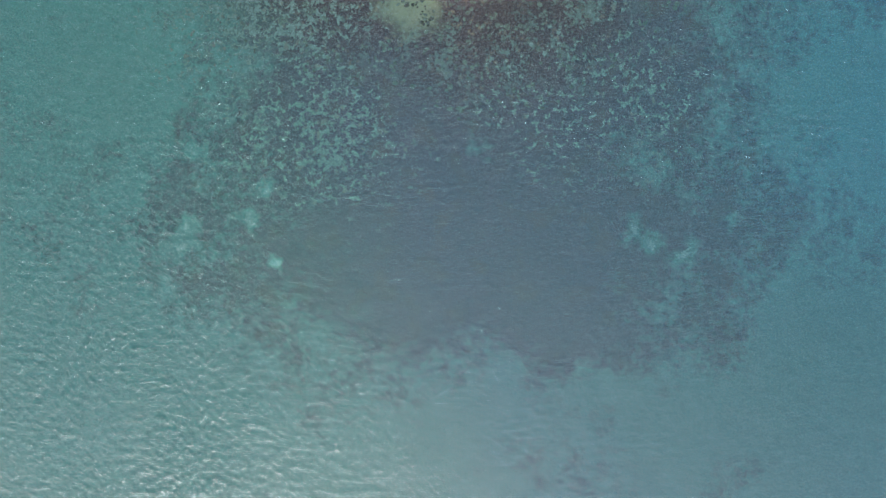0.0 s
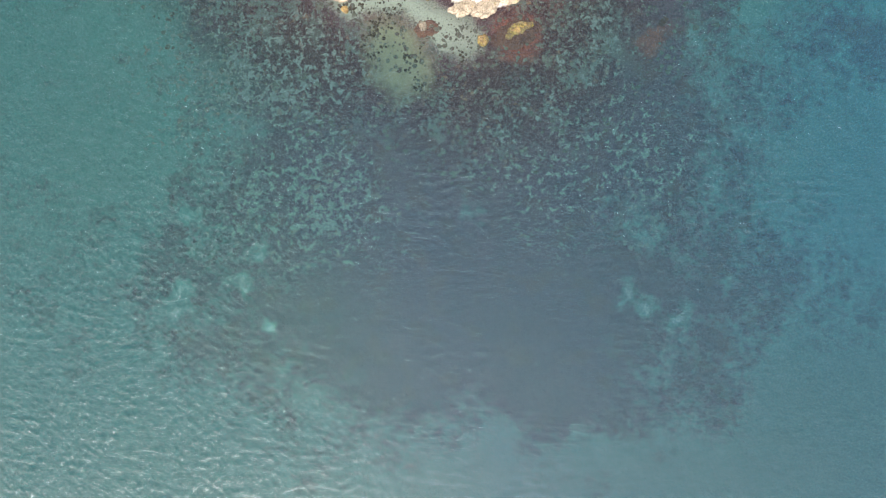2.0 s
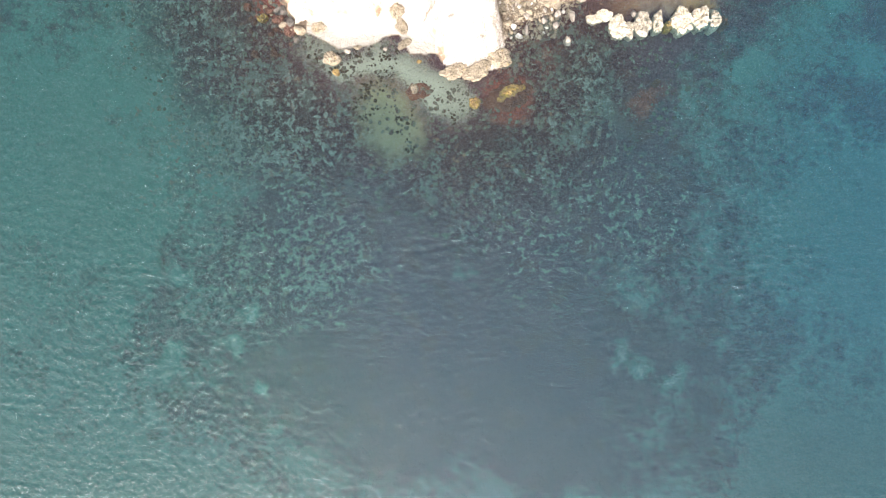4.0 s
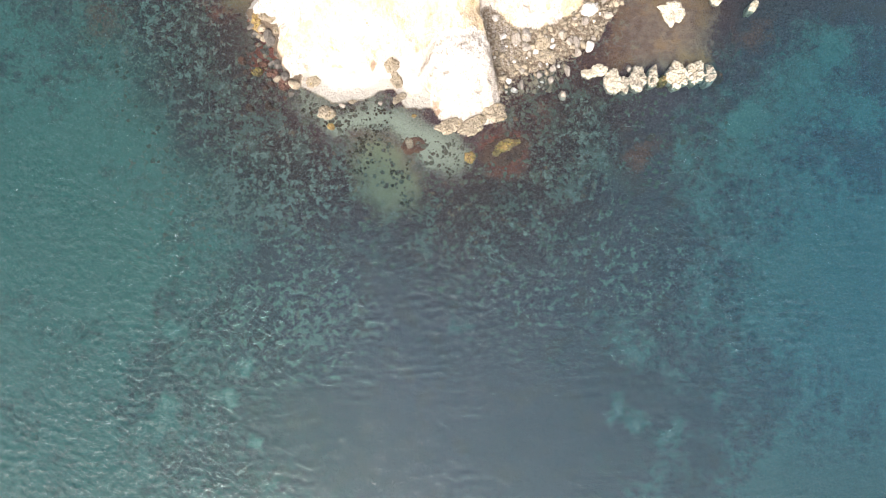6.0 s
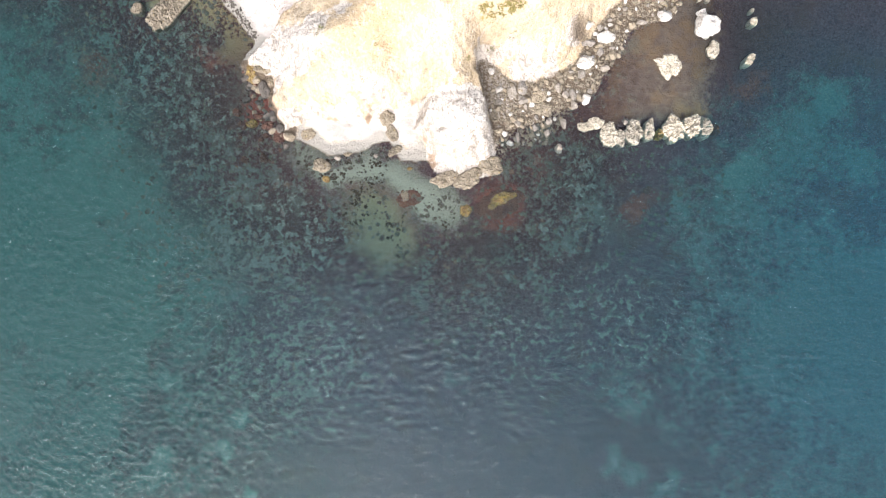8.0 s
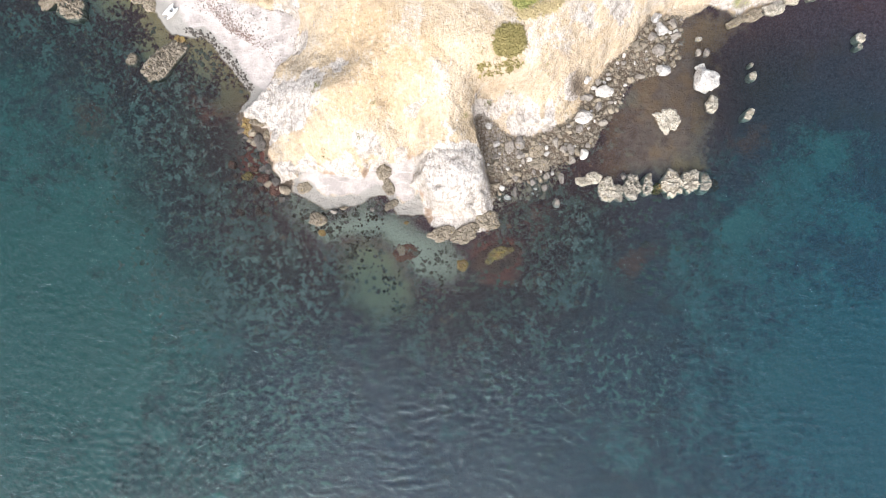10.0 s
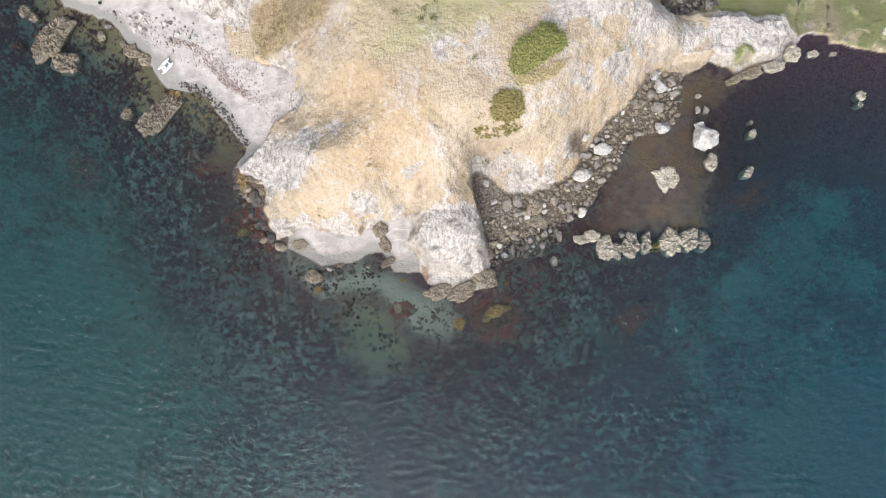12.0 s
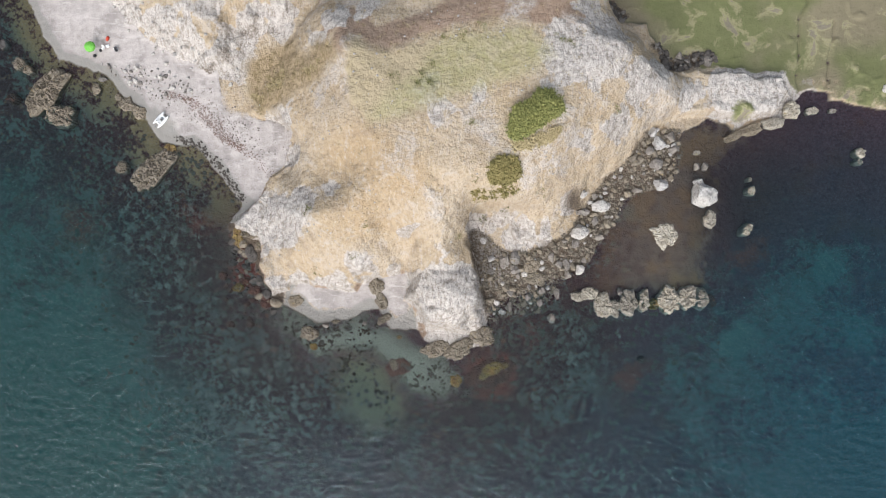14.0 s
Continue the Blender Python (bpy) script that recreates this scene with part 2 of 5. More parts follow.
    bed = g.mix(g.edge(pale, fine, 0.2), bed, g.mix(fine, (0.21, 0.25, 0.205), (0.32, 0.36, 0.3)))
    bed = g.mix(g.edge(brown, mid, 0.15), bed, g.mix(g.ramp(g.noise(0.16, 4, 0.6), 0.42, 0.62), g.mix(g.ramp(mid, 0.3, 0.7), (0.14, 0.105, 0.086), (0.235, 0.185, 0.15)), g.mix(fine, (0.22, 0.135, 0.07), (0.3, 0.22, 0.15))))
    # near reef: dark purple weed with clear-cut channels of sand, olive along the beach
    knots = g.math("ADD", g.math("MULTIPLY", g.noise(1.25, 4, 0.65, warp=0.3), 0.5), g.math("MULTIPLY", g.noise(0.22, 5, 0.6), 0.5))
    channel = g.mix(olive, g.mix(fine, (0.07, 0.088, 0.08), (0.125, 0.15, 0.13)), g.mix(mid, (0.19, 0.155, 0.085), (0.3, 0.25, 0.15)))
    purple = g.mix(g.ramp(fine, 0.4, 0.62), (0.034, 0.017, 0.021), (0.095, 0.056, 0.056))
    purple = g.mix(g.math("MULTIPLY", g.ramp(g.noise(0.8, 4, 0.6), 0.58, 0.68), 0.8), purple, (0.2, 0.125, 0.085))
    level = g.math("SUBTRACT", knots, g.math("SUBTRACT", 0.1, g.math("MULTIPLY", olive, 0.075)))
    bed = g.mix(reef, bed, g.mix(g.ramp(level, 0.415, 0.48), purple, channel))
    # pale stones and sand pockets one by one in the weed, and red weed on the shallow rocks
    blotch, red, dim, _ = g.layer("tone")
    mottle = g.math("ADD", g.noise(0.75, 5, 0.68, warp=0.3), g.math("MULTIPLY", g.math("SUBTRACT", blotch, 0.55), 0.26))
    spot = g.ramp(mottle, 0.5, 0.57)
    kind = g.noise(0.5, 2, 0.5)
    stone = g.mix(g.ramp(fine, 0.35, 0.65), (0.09, 0.1, 0.09), (0.175, 0.19, 0.16))
    stone = g.mix(g.math("MULTIPLY", g.ramp(kind, 0.58, 0.66), 0.7), stone, (0.16, 0.1, 0.085))
    bed = g.mix(g.math("MULTIPLY", dim, 0.75), bed, g.mix(g.ramp(fine, 0.35, 0.65), (0.028, 0.017, 0.02), (0.085, 0.056, 0.05)))
    bed = g.mix(g.math("MULTIPLY", spot, g.ramp(blotch, 0.06, 0.3)), bed, stone)
    bed = g.mix(g.math("MULTIPLY", g.edge(red, mid, 0.3), 0.85), bed, g.mix(g.ramp(fine, 0.3, 0.7), (0.08, 0.024, 0.026), (0.27, 0.095, 0.06)))
    bed = g.mix(g.edge(mud, stones, 0.35), bed, g.mix(fine, (0.14, 0.134, 0.086), (0.225, 0.208, 0.138)))
    c = g.mix(1.0, c, (0.735, 0.71, 0.695), "MULTIPLY")
    c = g.mix(under, c, bed)
    # sand and rock darken where the sea keeps them wet
    c = g.mix(g.math("MULTIPLY", wet, 0.32), c, g.mix(1.0, c, (0.35, 0.33, 0.33), "MULTIPLY"))
    heights = g.math("ADD", g.math("MULTIPLY", mid, 1.2), g.math("ADD", g.math("MULTIPLY", fine, 0.38), g.math("MULTIPLY", grit, 0.07)))
    even = g.math("SUBTRACT", 1.0, g.math("MULTIPLY", g.math("MAXIMUM", sand, algae), 0.75))
    return g.done(c, g.bump(g.math("MULTIPLY", g.math("SUBTRACT", heights, 1.0), even), 0.9, 0.75), g.math("SUBTRACT", 0.95, g.math("MULTIPLY", wet, 0.35)))


def sea_material():
    """Clear sea: tinted with depth, with its own blue-green scatter, and a mirror by Fresnel."""
    g = Graph("sea_water", 0.1)
    g.t.nodes.remove(g.bsdf)
    depth = g.layer("water")[0]
    k = lambda a: g.math("POWER", a, depth)  # noqa: E731
    tint = g.node("ShaderNodeCombineColor", Red=k(0.855), Green=k(0.945), Blue=k(0.96)).outputs[0]
    clear = g.node("ShaderNodeBsdfTransparent", Color=tint).outputs[0]
    drift = g.noise(0.035, 3, 0.5)
    side = g.layer("water")[1]
    body_colour = g.mix(g.ramp(drift, 0.3, 0.6), (0.013, 0.051, 0.076), (0.013, 0.053, 0.074))
    body_colour = g.mix(side, (0.015, 0.066, 0.068), body_colour)
    body_colour = g.mix(g.layer("water")[3], body_colour, (0.013, 0.065, 0.1))
    murk = g.math("MULTIPLY", g.math("SUBTRACT", 1.0, k(0.925)), g.ramp(depth, 0.3, 5.0))
    mix = g.node("ShaderNodeMixShader", Fac=murk)
    g.t.links.new(clear, mix.inputs[1])
    west = g.math("MULTIPLY", g.steep(0.85, (0.78, 0.62), 1.3), 1.65)
    south = g.steep(0.85, (-0.06, 1.0), 1.2)
    fine = g.steep(2.4, (0.5, 0.86), 0.25, (7.0, 3.0))
    chop = g.mix(g.ramp(side, 0.25, 0.75), west, south)
    gust = g.layer("water")[2]
    swell = g.math("ADD", chop, g.math("MULTIPLY", fine, 0.16))
    normal = g.bump(g.math("MULTIPLY", swell, gust), 1.0, 0.29)
    body = g.node("ShaderNodeBsdfDiffuse", Color=body_colour, Normal=normal).outputs[0]
    g.t.links.new(body, mix.inputs[2])
    gloss = g.node("ShaderNodeBsdfGlossy", Color=(1.0, 1.0, 1.0), Roughness=0.09, Normal=normal).outputs[0]
    skin = g.node("ShaderNodeMixShader", Fac=g.node("ShaderNodeFresnel", IOR=1.34, Normal=normal).outputs[0])
    g.t.links.new(mix.outputs[0], skin.inputs[1])
    g.t.links.new(gloss, skin.inputs[2])
    g.t.links.new(skin.outputs[0], g.t.nodes["Material Output"].inputs["Surface"])
    return g.mat


def plain_material(name, low, high, scale=6.0, rough=0.7, relief=0.2):
    g = Graph(name, rough)
    n = g.noise(scale, 4, 0.6)
    return g.done(g.mix(g.ramp(n, 0.3, 0.7), low, high), g.bump(n, relief, 0.03))


def leaf_material(name, low, high, rough=0.6):
    g = Graph(name, rough)
    r = g.node("ShaderNodeNewGeometry").outputs["Random Per Island"]
    n = g.noise(0.5, 3, 0.5)
    return g.done(g.mix(g.math("ADD", g.math("MULTIPLY", r, 0.6), g.math("MULTIPLY", n, 0.4)), low, high))

# ---- plan of the headland: outlines in metres, east and north ----
COAST = [(-77.2, 74.4), (-72.9, 66.1), (-70.8, 61.4), (-68.1, 57.3), (-63.5, 55.6), (-59.4, 53.7), (-56.8, 51.2), (-53.7, 48.6), (-51.6, 45.0), (-49.5, 42.8), (-46.8, 41.9), (-43.5, 41.7), (-40.9, 38.6), (-38.1, 36.2), (-36.6, 33.2), (-34.6, 31.4), (-36.0, 28.9), (-37.2, 27.2), (-35.7, 23.4), (-32.5, 21.9), (-32.2, 19.2), (-30.6, 17.3), (-29.6, 14.5), (-26.6, 13.0), (-21.6, 10.5), (-17.6, 10.5), (-13.7, 12.3), (-10.5, 12.7), (-8.5, 9.8), (-4.0, 9.2), (-1.8, 6.6), (2.1, 4.5), (3.9, 5.7), (8.0, 7.2), (8.2, 10.1), (8.6, 13.0), (12.0, 14.5), (16.4, 15.5), (18.9, 17.5), (21.8, 18.7), (25.8, 20.9), (27.8, 24.4)]
COAST_EAST = [(30.7, 28.3), (32.2, 32.3), (36.7, 33.4), (40.6, 34.7), (41.6, 38.2), (41.7, 41.2), (42.9, 43.7), (46.6, 46.1), (50.5, 44.6), (51.5, 43.8), (54.5, 44.7), (59.9, 45.7), (60.4, 47.9), (62.9, 49.8), (65.3, 51.0), (67.5, 50.5), (67.8, 49.0), (71.1, 48.5), (75.0, 48.4), (77.7, 47.5), (88.6, 46.4)]
FOOT = [(-34.6, 47.2), (-30.6, 45.7), (-25.6, 43.7), (-26.1, 40.7), (-27.5, 37.2), (-30.5, 34.1), (-33.2, 30.8), (-35.2, 28.5), (-35.6, 27.1), (-31.4, 24.4), (-31.5, 19.4), (-30.8, 17.5), (-29.1, 14.7), (-25.9, 15.0), (-25.4, 16.3), (-22.4, 16.7), (-17.5, 15.5), (-15.0, 15.1), (-13.4, 17.0), (-11.8, 18.5), (-9.1, 18.9), (-6.1, 19.2), (-5.5, 17.0), (-6.1, 13.6), (-3.2, 11.6), (-2.6, 9.8), (2.1, 8.2), (7.2, 9.4), (7.5, 11.6), (6.5, 17.5), (5.6, 22.4), (4.6, 25.8)]
FOOT_EAST = [(7.0, 30.0), (10.0, 28.8), (11.9, 23.1), (17.8, 23.8), (22.2, 27.3), (24.2, 31.2), (26.1, 34.1), (30.6, 37.1), (34.5, 41.0), (36.5, 43.2), (41.4, 45.5), (46.3, 46.3), (49.3, 45.3), (54.0, 45.5), (59.4, 46.3), (61.8, 50.3), (60.0, 54.2), (54.1, 53.8), (49.3, 55.0), (42.5, 54.3), (39.5, 53.8), (39.1, 57.3), (36.6, 58.8), (35.5, 62.3), (28.2, 62.7), (28.9, 72.9)]
C6 = [(-23.0, 61.8), (-27.2, 47.9), (-25.8, 45.0), (-23.5, 41.2), (-22.6, 36.4), (-23.5, 32.0), (-24.5, 29.5), (-24.2, 26.5), (-24.0, 22.8), (-22.5, 21.0), (-18.5, 20.9), (-12.8, 19.9), (-10.5, 21.8), (-8.2, 24.1), (-4.9, 24.4), (-3.0, 20.4), (-3.9, 15.7), (-1.2, 12.0), (2.2, 10.8), (5.0, 13.0), (5.4, 18.5), (4.2, 25.1), (6.8, 30.5), (13.4, 30.5), (19.9, 31.8), (23.7, 34.4), (26.5, 37.2), (29.8, 41.3), (34.0, 44.3), (38.7, 47.5), (38.8, 51.3), (36.7, 54.2), (34.4, 59.0), (29.7, 60.1), (28.0, 63.8), (28.1, 70.5)]
C12 = [(-18.4, 52.5), (-18.2, 46.2), (-17.6, 40.8), (-15.0, 36.3), (-14.8, 33.0), (-15.6, 30.8), (-16.4, 29.2), (-15.2, 28.2), (-13.0, 27.6), (-11.0, 27.4), (-7.6, 28.1), (-1.3, 27.8), (1.3, 29.2), (4.8, 31.8), (9.3, 31.6), (15.4, 32.0), (18.5, 34.5), (20.7, 38.0), (24.3, 40.7), (27.8, 45.1), (30.5, 48.7), (32.5, 52.0), (31.3, 56.0), (27.6, 57.1), (25.5, 61.3), (25.6, 67.6)]
C16 = [(-13.8, 54.0), (-13.1, 47.6), (-11.4, 43.3), (-8.0, 37.3), (-2.9, 34.7), (3.9, 34.7), (9.0, 35.5), (13.2, 37.2), (18.3, 39.7), (20.8, 44.0), (24.2, 49.9), (27.2, 53.3), (22.6, 54.6), (20.1, 56.8), (20.1, 65.4), (9.0, 62.9), (2.2, 59.5), (-2.9, 56.5), (-7.2, 52.5), (-10.6, 52.9)]
HILL_NW = [(-65.3, 75.8), (-58.6, 66.6), (-52.9, 61.3), (-47.8, 57.0), (-44.2, 55.3), (-40.5, 53.1), (-35.9, 54.3), (-32.8, 60.3), (-25.8, 64.3), (-21.8, 69.3), (-17.8, 75.4)]
SAND_COVE = [(-26.1, 15.7), (-23.5, 18.8), (-19.0, 18.3), (-16.0, 17.5), (-13.6, 19.0), (-11.1, 20.8), (-9.3, 21.5), (-5.0, 21), (-5.2, 14.5), (-5.5, 11.6), (-7.7, 11.4), (-8.7, 12.8), (-11.6, 13.1), (-14.6, 12.6), (-19.0, 12.6), (-22.4, 13.7)]
GRASS = [(-10.0, 42.7), (-6.2, 47.4), (-2.4, 49.1), (-0.7, 52.9), (2.2, 54.8), (13.2, 56.0), (16.2, 53.6), (17.0, 51.5), (13.2, 49.0), (8.1, 47.3), (2.2, 45.6), (-2.9, 43.9), (-6.2, 42.1)]
DRY = [(-13.8, 54.4), (-12.6, 55.0), (-9.7, 52.4), (-2.9, 53.2), (-0.3, 54.2), (-1.2, 49.9), (-3.3, 47.4), (-6.2, 46.5), (-9.6, 41.8), (-13.0, 44.8), (-13.7, 48.3)]
SCRUB = [(-33.6, 55.9), (-32.4, 56.9), (-29.5, 58.6), (-25.7, 59.8), (-21.8, 54.5), (-19.5, 57.3), (-17.2, 55.6), (-15.7, 53.3), (-19.5, 50.1), (-23.7, 48.9), (-26.5, 47.0), (-30.9, 46.6), (-33.1, 49.6)]
RIDGE = [(-19.7, 56.3), (-17.6, 59.9), (-14.5, 61.2), (-11.0, 59.6), (-9.6, 57.3), (-2.2, 58.8), (2.2, 61.0), (11.0, 63.2), (20.6, 64.0), (23.1, 59.1), (19.6, 54.7), (15.3, 56.9), (10.9, 57.7), (2.2, 56.3), (-3.9, 54.0), (-7.4, 53.4), (-10.9, 54.0), (-14.0, 55.8), (-14.9, 52.7), (-16.6, 54.1), (-16.2, 57.2)]
WHITE_NE = [(22.0, 56.5), (29.8, 56.9), (31.5, 55.6), (34.4, 51.2), (34.8, 49.0), (30.5, 49.5), (26.3, 51.3), (22.9, 52.6)]
WHITE_POINT = [(0.7, 19.4), (3.6, 20.4), (5.5, 17.6), (6.9, 13.3), (7.3, 10.1), (3.1, 8.2), (-1.6, 7.7), (-2.1, 11.0), (-0.7, 14.7)]
SCREE = [(4.8, 26.2), (6.5, 27.1), (9.4, 24.2), (11.8, 22.8), (12.2, 18.5), (8.9, 16.6), (6.8, 17.5), (5.8, 21.4)]
BROWN_BED = [(43.4, 44.3), (50.8, 44.7), (51.7, 42.7), (46.7, 37.3), (47.6, 31.3), (47.0, 23.4), (45.5, 17.5), (36.6, 16.0), (25.8, 16.0), (19.9, 16.5), (18.0, 17.5), (25.9, 20.4), (28.4, 24.4), (31.4, 28.4), (32.9, 32.3), (41.3, 34.8), (42.3, 40.3)]
SHELF = [(28.2, 63.2), (35.9, 62.6), (37.4, 59.1), (40.2, 54.1), (42.7, 54.5), (49.6, 55.2), (54.5, 54.0), (60.5, 54.4), (62.4, 50.5), (65.2, 50.7), (67.3, 50.4), (67.7, 48.9), (70.9, 48.4), (77.5, 47.4), (88.3, 46.4), (89.1, 74.7), (28.3, 75.3)]
SHALLOW = [(-27.7, 13.0), (-21.7, 10.0), (-17.7, 10.3), (-13.8, 12.0), (-8.8, 9.5), (-1.8, 6.4), (4.5, 3.0), (4.0, -0.8), (0.5, -3.5), (-5.8, -3.0), (-13.7, 3.6), (-17.7, 2.6), (-21.7, 3.6), (-25.7, 7.5), (-29.7, 11.5)]
OLIVE = [(-18.0, 4.5), (-12.0, 5.5), (-8.5, 1.5), (-6.0, -4.0), (-7.0, -9.0), (-13.0, -10.0), (-18.0, -6.0), (-19.0, 0.0)]
RUBBLE = [(6.9, 25.8), (10.0, 23.4), (12.5, 22.4), (17.9, 23.4), (22.3, 26.5), (24.7, 29.5), (26.7, 33.4), (31.2, 37.1), (35.6, 43.5), (42.0, 44.4), (42.5, 40.1), (41.0, 35.1), (36.5, 33.2), (32.6, 32.0), (31.1, 28.3), (28.1, 24.3), (25.7, 20.4), (20.8, 17.0), (17.8, 12.1), (11.9, 11.6), (8.8, 9.2), (7.2, 16.5)]
HILL_STONES = [(-58.7, 65.4), (-53.6, 59.4), (-48.1, 54.4), (-42.1, 51.9), (-34.6, 50.8), (-33.2, 53.8), (-37.2, 59.8), (-44.2, 61.8), (-50.2, 65.9), (-55.3, 68.9)]
ROCK_NORTH = [(-39.0, 51.4), (-33.5, 57.0), (-28.9, 60.0), (-23.5, 62.1), (-19.7, 66.0), (-17.2, 69.9), (-40.7, 70.1), (-39.6, 60.2), ]
NOOK = [(28.2, 62.9), (28.6, 66.1), (30.5, 67.1), (31.9, 65.6), (33.1, 64.1), (31.9, 62.9)]
NOOK_EAST = [(36.8, 58.5), (38.3, 59.8), (40.2, 57.0), (44.6, 57.5), (47.8, 58.1), (48.5, 55.9), (43.6, 54.8), (40.7, 53.8), (39.2, 54.5)]
WEST_STONES = [(-37.2, 26.9), (-32.7, 22.4), (-32.1, 17.5), (-29.6, 14.0), (-30.6, 10.5), (-34.5, 8.5), (-38.1, 10.5), (-39.1, 18.4), (-37.7, 21.4)]
WRACK = [(-48.7, 50.6), (-44.5, 49.9), (-41.9, 47.1), (-39.8, 44.5), (-37.7, 42.4), (-34.5, 41.1)]
WRACK_UPPER = [(-44.5, 50.1), (-40.3, 47.6), (-38.2, 44.5), (-36.1, 41.9), (-33.5, 39.8), (-29.3, 36.2)]
TIDE_LINE = [(-46.8, 43.1), (-44.2, 42.1), (-41.6, 40.5), (-38.4, 37.3), (-36.3, 34.2), (-34.7, 31.6)]
UPPER_BEACH = [(-62.1, 56.9), (-55.3, 56.1), (-48.5, 55.3), (-43.3, 51.6), (-44.3, 49.3), (-50.5, 50.1), (-55.2, 52.2), (-58.9, 54.8)]
PEBBLES = [(-56.3, 54.4), (-52.8, 56.4), (-47.7, 53.3), (-40.7, 52.3), (-34.6, 47.2), (-28.6, 42.2), (-26.1, 40.2), (-28.5, 37.2), (-32.5, 39.2), (-37.6, 42.3), (-43.6, 45.8), (-49.7, 48.8), (-54.7, 51.4)]
COAST_ALL = COAST + COAST_EAST + [(170, 40), (320, 120), (300, 420), (-300, 420), (-260, 200), (-110, 110)]
FOOT_ALL = FOOT + FOOT_EAST + [(30, 120), (-18, 120), (-20, 80), (-20, 70), (-25, 65), (-30, 56)]
C6_ALL = C6 + [(28, 115), (-13, 115), (-14, 78), (-14, 68), (-20, 64)]
C12_ALL = C12 + [(24, 110), (-5, 110), (-4, 78), (-8, 64), (-13.5, 61), (-17, 59)]
C16_ALL = C16
HILL_ALL = HILL_NW + [(-30, 140), (-130, 140)]
# clefts in the green rock shelf
CRACKS = [[(64.3, 66.9), (62.7, 63.9), (62.9, 60.9), (63.3, 57.4), (62.6, 53.9), (63.0, 50.4)], [(69.1, 62.9), (69.0, 59.4), (68.2, 55.9), (67.6, 52.9), (66.6, 50.4)]]
# patches of bright sand on the sea bed: east, north, radius
SAND_SPOTS = [(-52.5, -30.3, 1.0), (-40.1, -37.2, 1.1), (-41.7, -43.2, 1.4), (-55.9, -48.9, 1.8), (-54.3, -45.2, 1.1), (-66.4, -51.5, 1.4),
              (29.7, -45.4, 1.8), (33.3, -47.5, 1.4), (39.3, -49.8, 2.0), (47.3, -44.1, 1.4), (-38.0, -51.5, 0.7),
              (24.9, 1.3, 1.8), (22.3, -2.3, 1.5), (21.3, -5.8, 0.8), (25.6, 10.5, 1.5), (26.6, 8.9, 1.2), (54.7, 8.5, 2.4), (52.6, 5.5, 2.4),
              (75.6, 8.2, 2.7), (69.1, 21.5, 2.4), (-41.7, 7.3, 1.6), (-37.5, 5.2, 1.2), (-72.5, 5.1, 2.4)]

_tables = {}


def fbm(x, y, size, octaves=4, seed=0, gain=0.5):
    """Smooth noise in -1..1 with features of that size in metres."""
    if seed not in _tables:
        _tables[seed] = np.random.RandomState(seed + 11).rand(256, 256).astype(np.float32)
    table, total, weight, sum_w = _tables[seed], 0.0, 1.0, 0.0
    for o in range(octaves):
        u, v = x / size + 17.3 * o, y / size + 9.1 * o
        i, j = np.floor(u).astype(int), np.floor(v).astype(int)
        fu, fv = u - i, v - j
        fu, fv = fu * fu * (3 - 2 * fu), fv * fv * (3 - 2 * fv)
        a, b = table[i & 255, j & 255], table[(i + 1) & 255, j & 255]
        c, d = table[i & 255, (j + 1) & 255], table[(i + 1) & 255, (j + 1) & 255]
        total = total + weight * ((a + (b - a) * fu) * (1 - fv) + (c + (d - c) * fu) * fv)
        sum_w += weight
        weight, size = weight * gain, size / 2
    return 2 * total / sum_w - 1


def inside(poly, x, y):
    """Distance to the outline in metres, positive inside it."""
    best, odd = np.full(x.shape, 1e9), np.zeros(x.shape, bool)
    for (ax, ay), (bx, by) in zip(poly, poly[1:] + poly[:1]):
        ex, ey = bx - ax, by - ay
        px, py = x - ax, y - ay
        h = np.clip((px * ex + py * ey) / (ex * ex + ey * ey + 1e-9), 0, 1)
        best = np.minimum(best, (px - ex * h) ** 2 + (py - ey * h) ** 2)
        if ay != by:
            odd ^= ((ay > y) != (by > y)) & (x < ex * (y - ay) / ey + ax)
    return np.where(odd, 1, -1) * np.sqrt(best)


def zone(poly, x, y, soft=1.0):
    """1 inside the outline, 0 outside, with a soft border."""
    return np.clip(0.5 + inside(poly, x, y) / (2 * soft), 0, 1)


def smooth(x, a, b):
    t = np.clip((x - a) / (b - a), 0, 1)
    return t * t * (3 - 2 * t)


def bell(x, y, at, radius):
    return np.exp(-((x - at[0]) ** 2 + (y - at[1]) ** 2) / radius**2)


def between(low, high):
    """How far a place lies from one height line to the next."""
    return np.clip(low / np.maximum(low - np.minimum(high, 0), 1e-3), 0, 1)


def blocks(x, y, size, seed):
    """Broken rock: a random step for each block, and the joints between blocks (0 in a joint, 1 on a block)."""
    table = np.random.RandomState(seed + 300).rand(64, 64, 3)
    u, v = x / size + 0.35 * fbm(x, y, size * 1.3, 3, 41), y / size + 0.35 * fbm(x, y, size * 1.3, 3, 42)
    i, j = np.floor(u).astype(int), np.floor(v).astype(int)
    near, next_near, step = np.full(u.shape, 9.0), np.full(u.shape, 9.0), np.zeros(u.shape)
    for di in (-1, 0, 1):
        for dj in (-1, 0, 1):
            t = table[(i + di) & 63, (j + dj) & 63]
            d = np.hypot(u - i - di - t[..., 0], v - j - dj - t[..., 1])
            closer = d < near
            next_near = np.where(closer, near, np.minimum(next_near, d))
            step = np.where(closer, t[..., 2], step)
            near = np.minimum(near, d)
    return step, smooth(next_near - near, 0.0, 0.22)


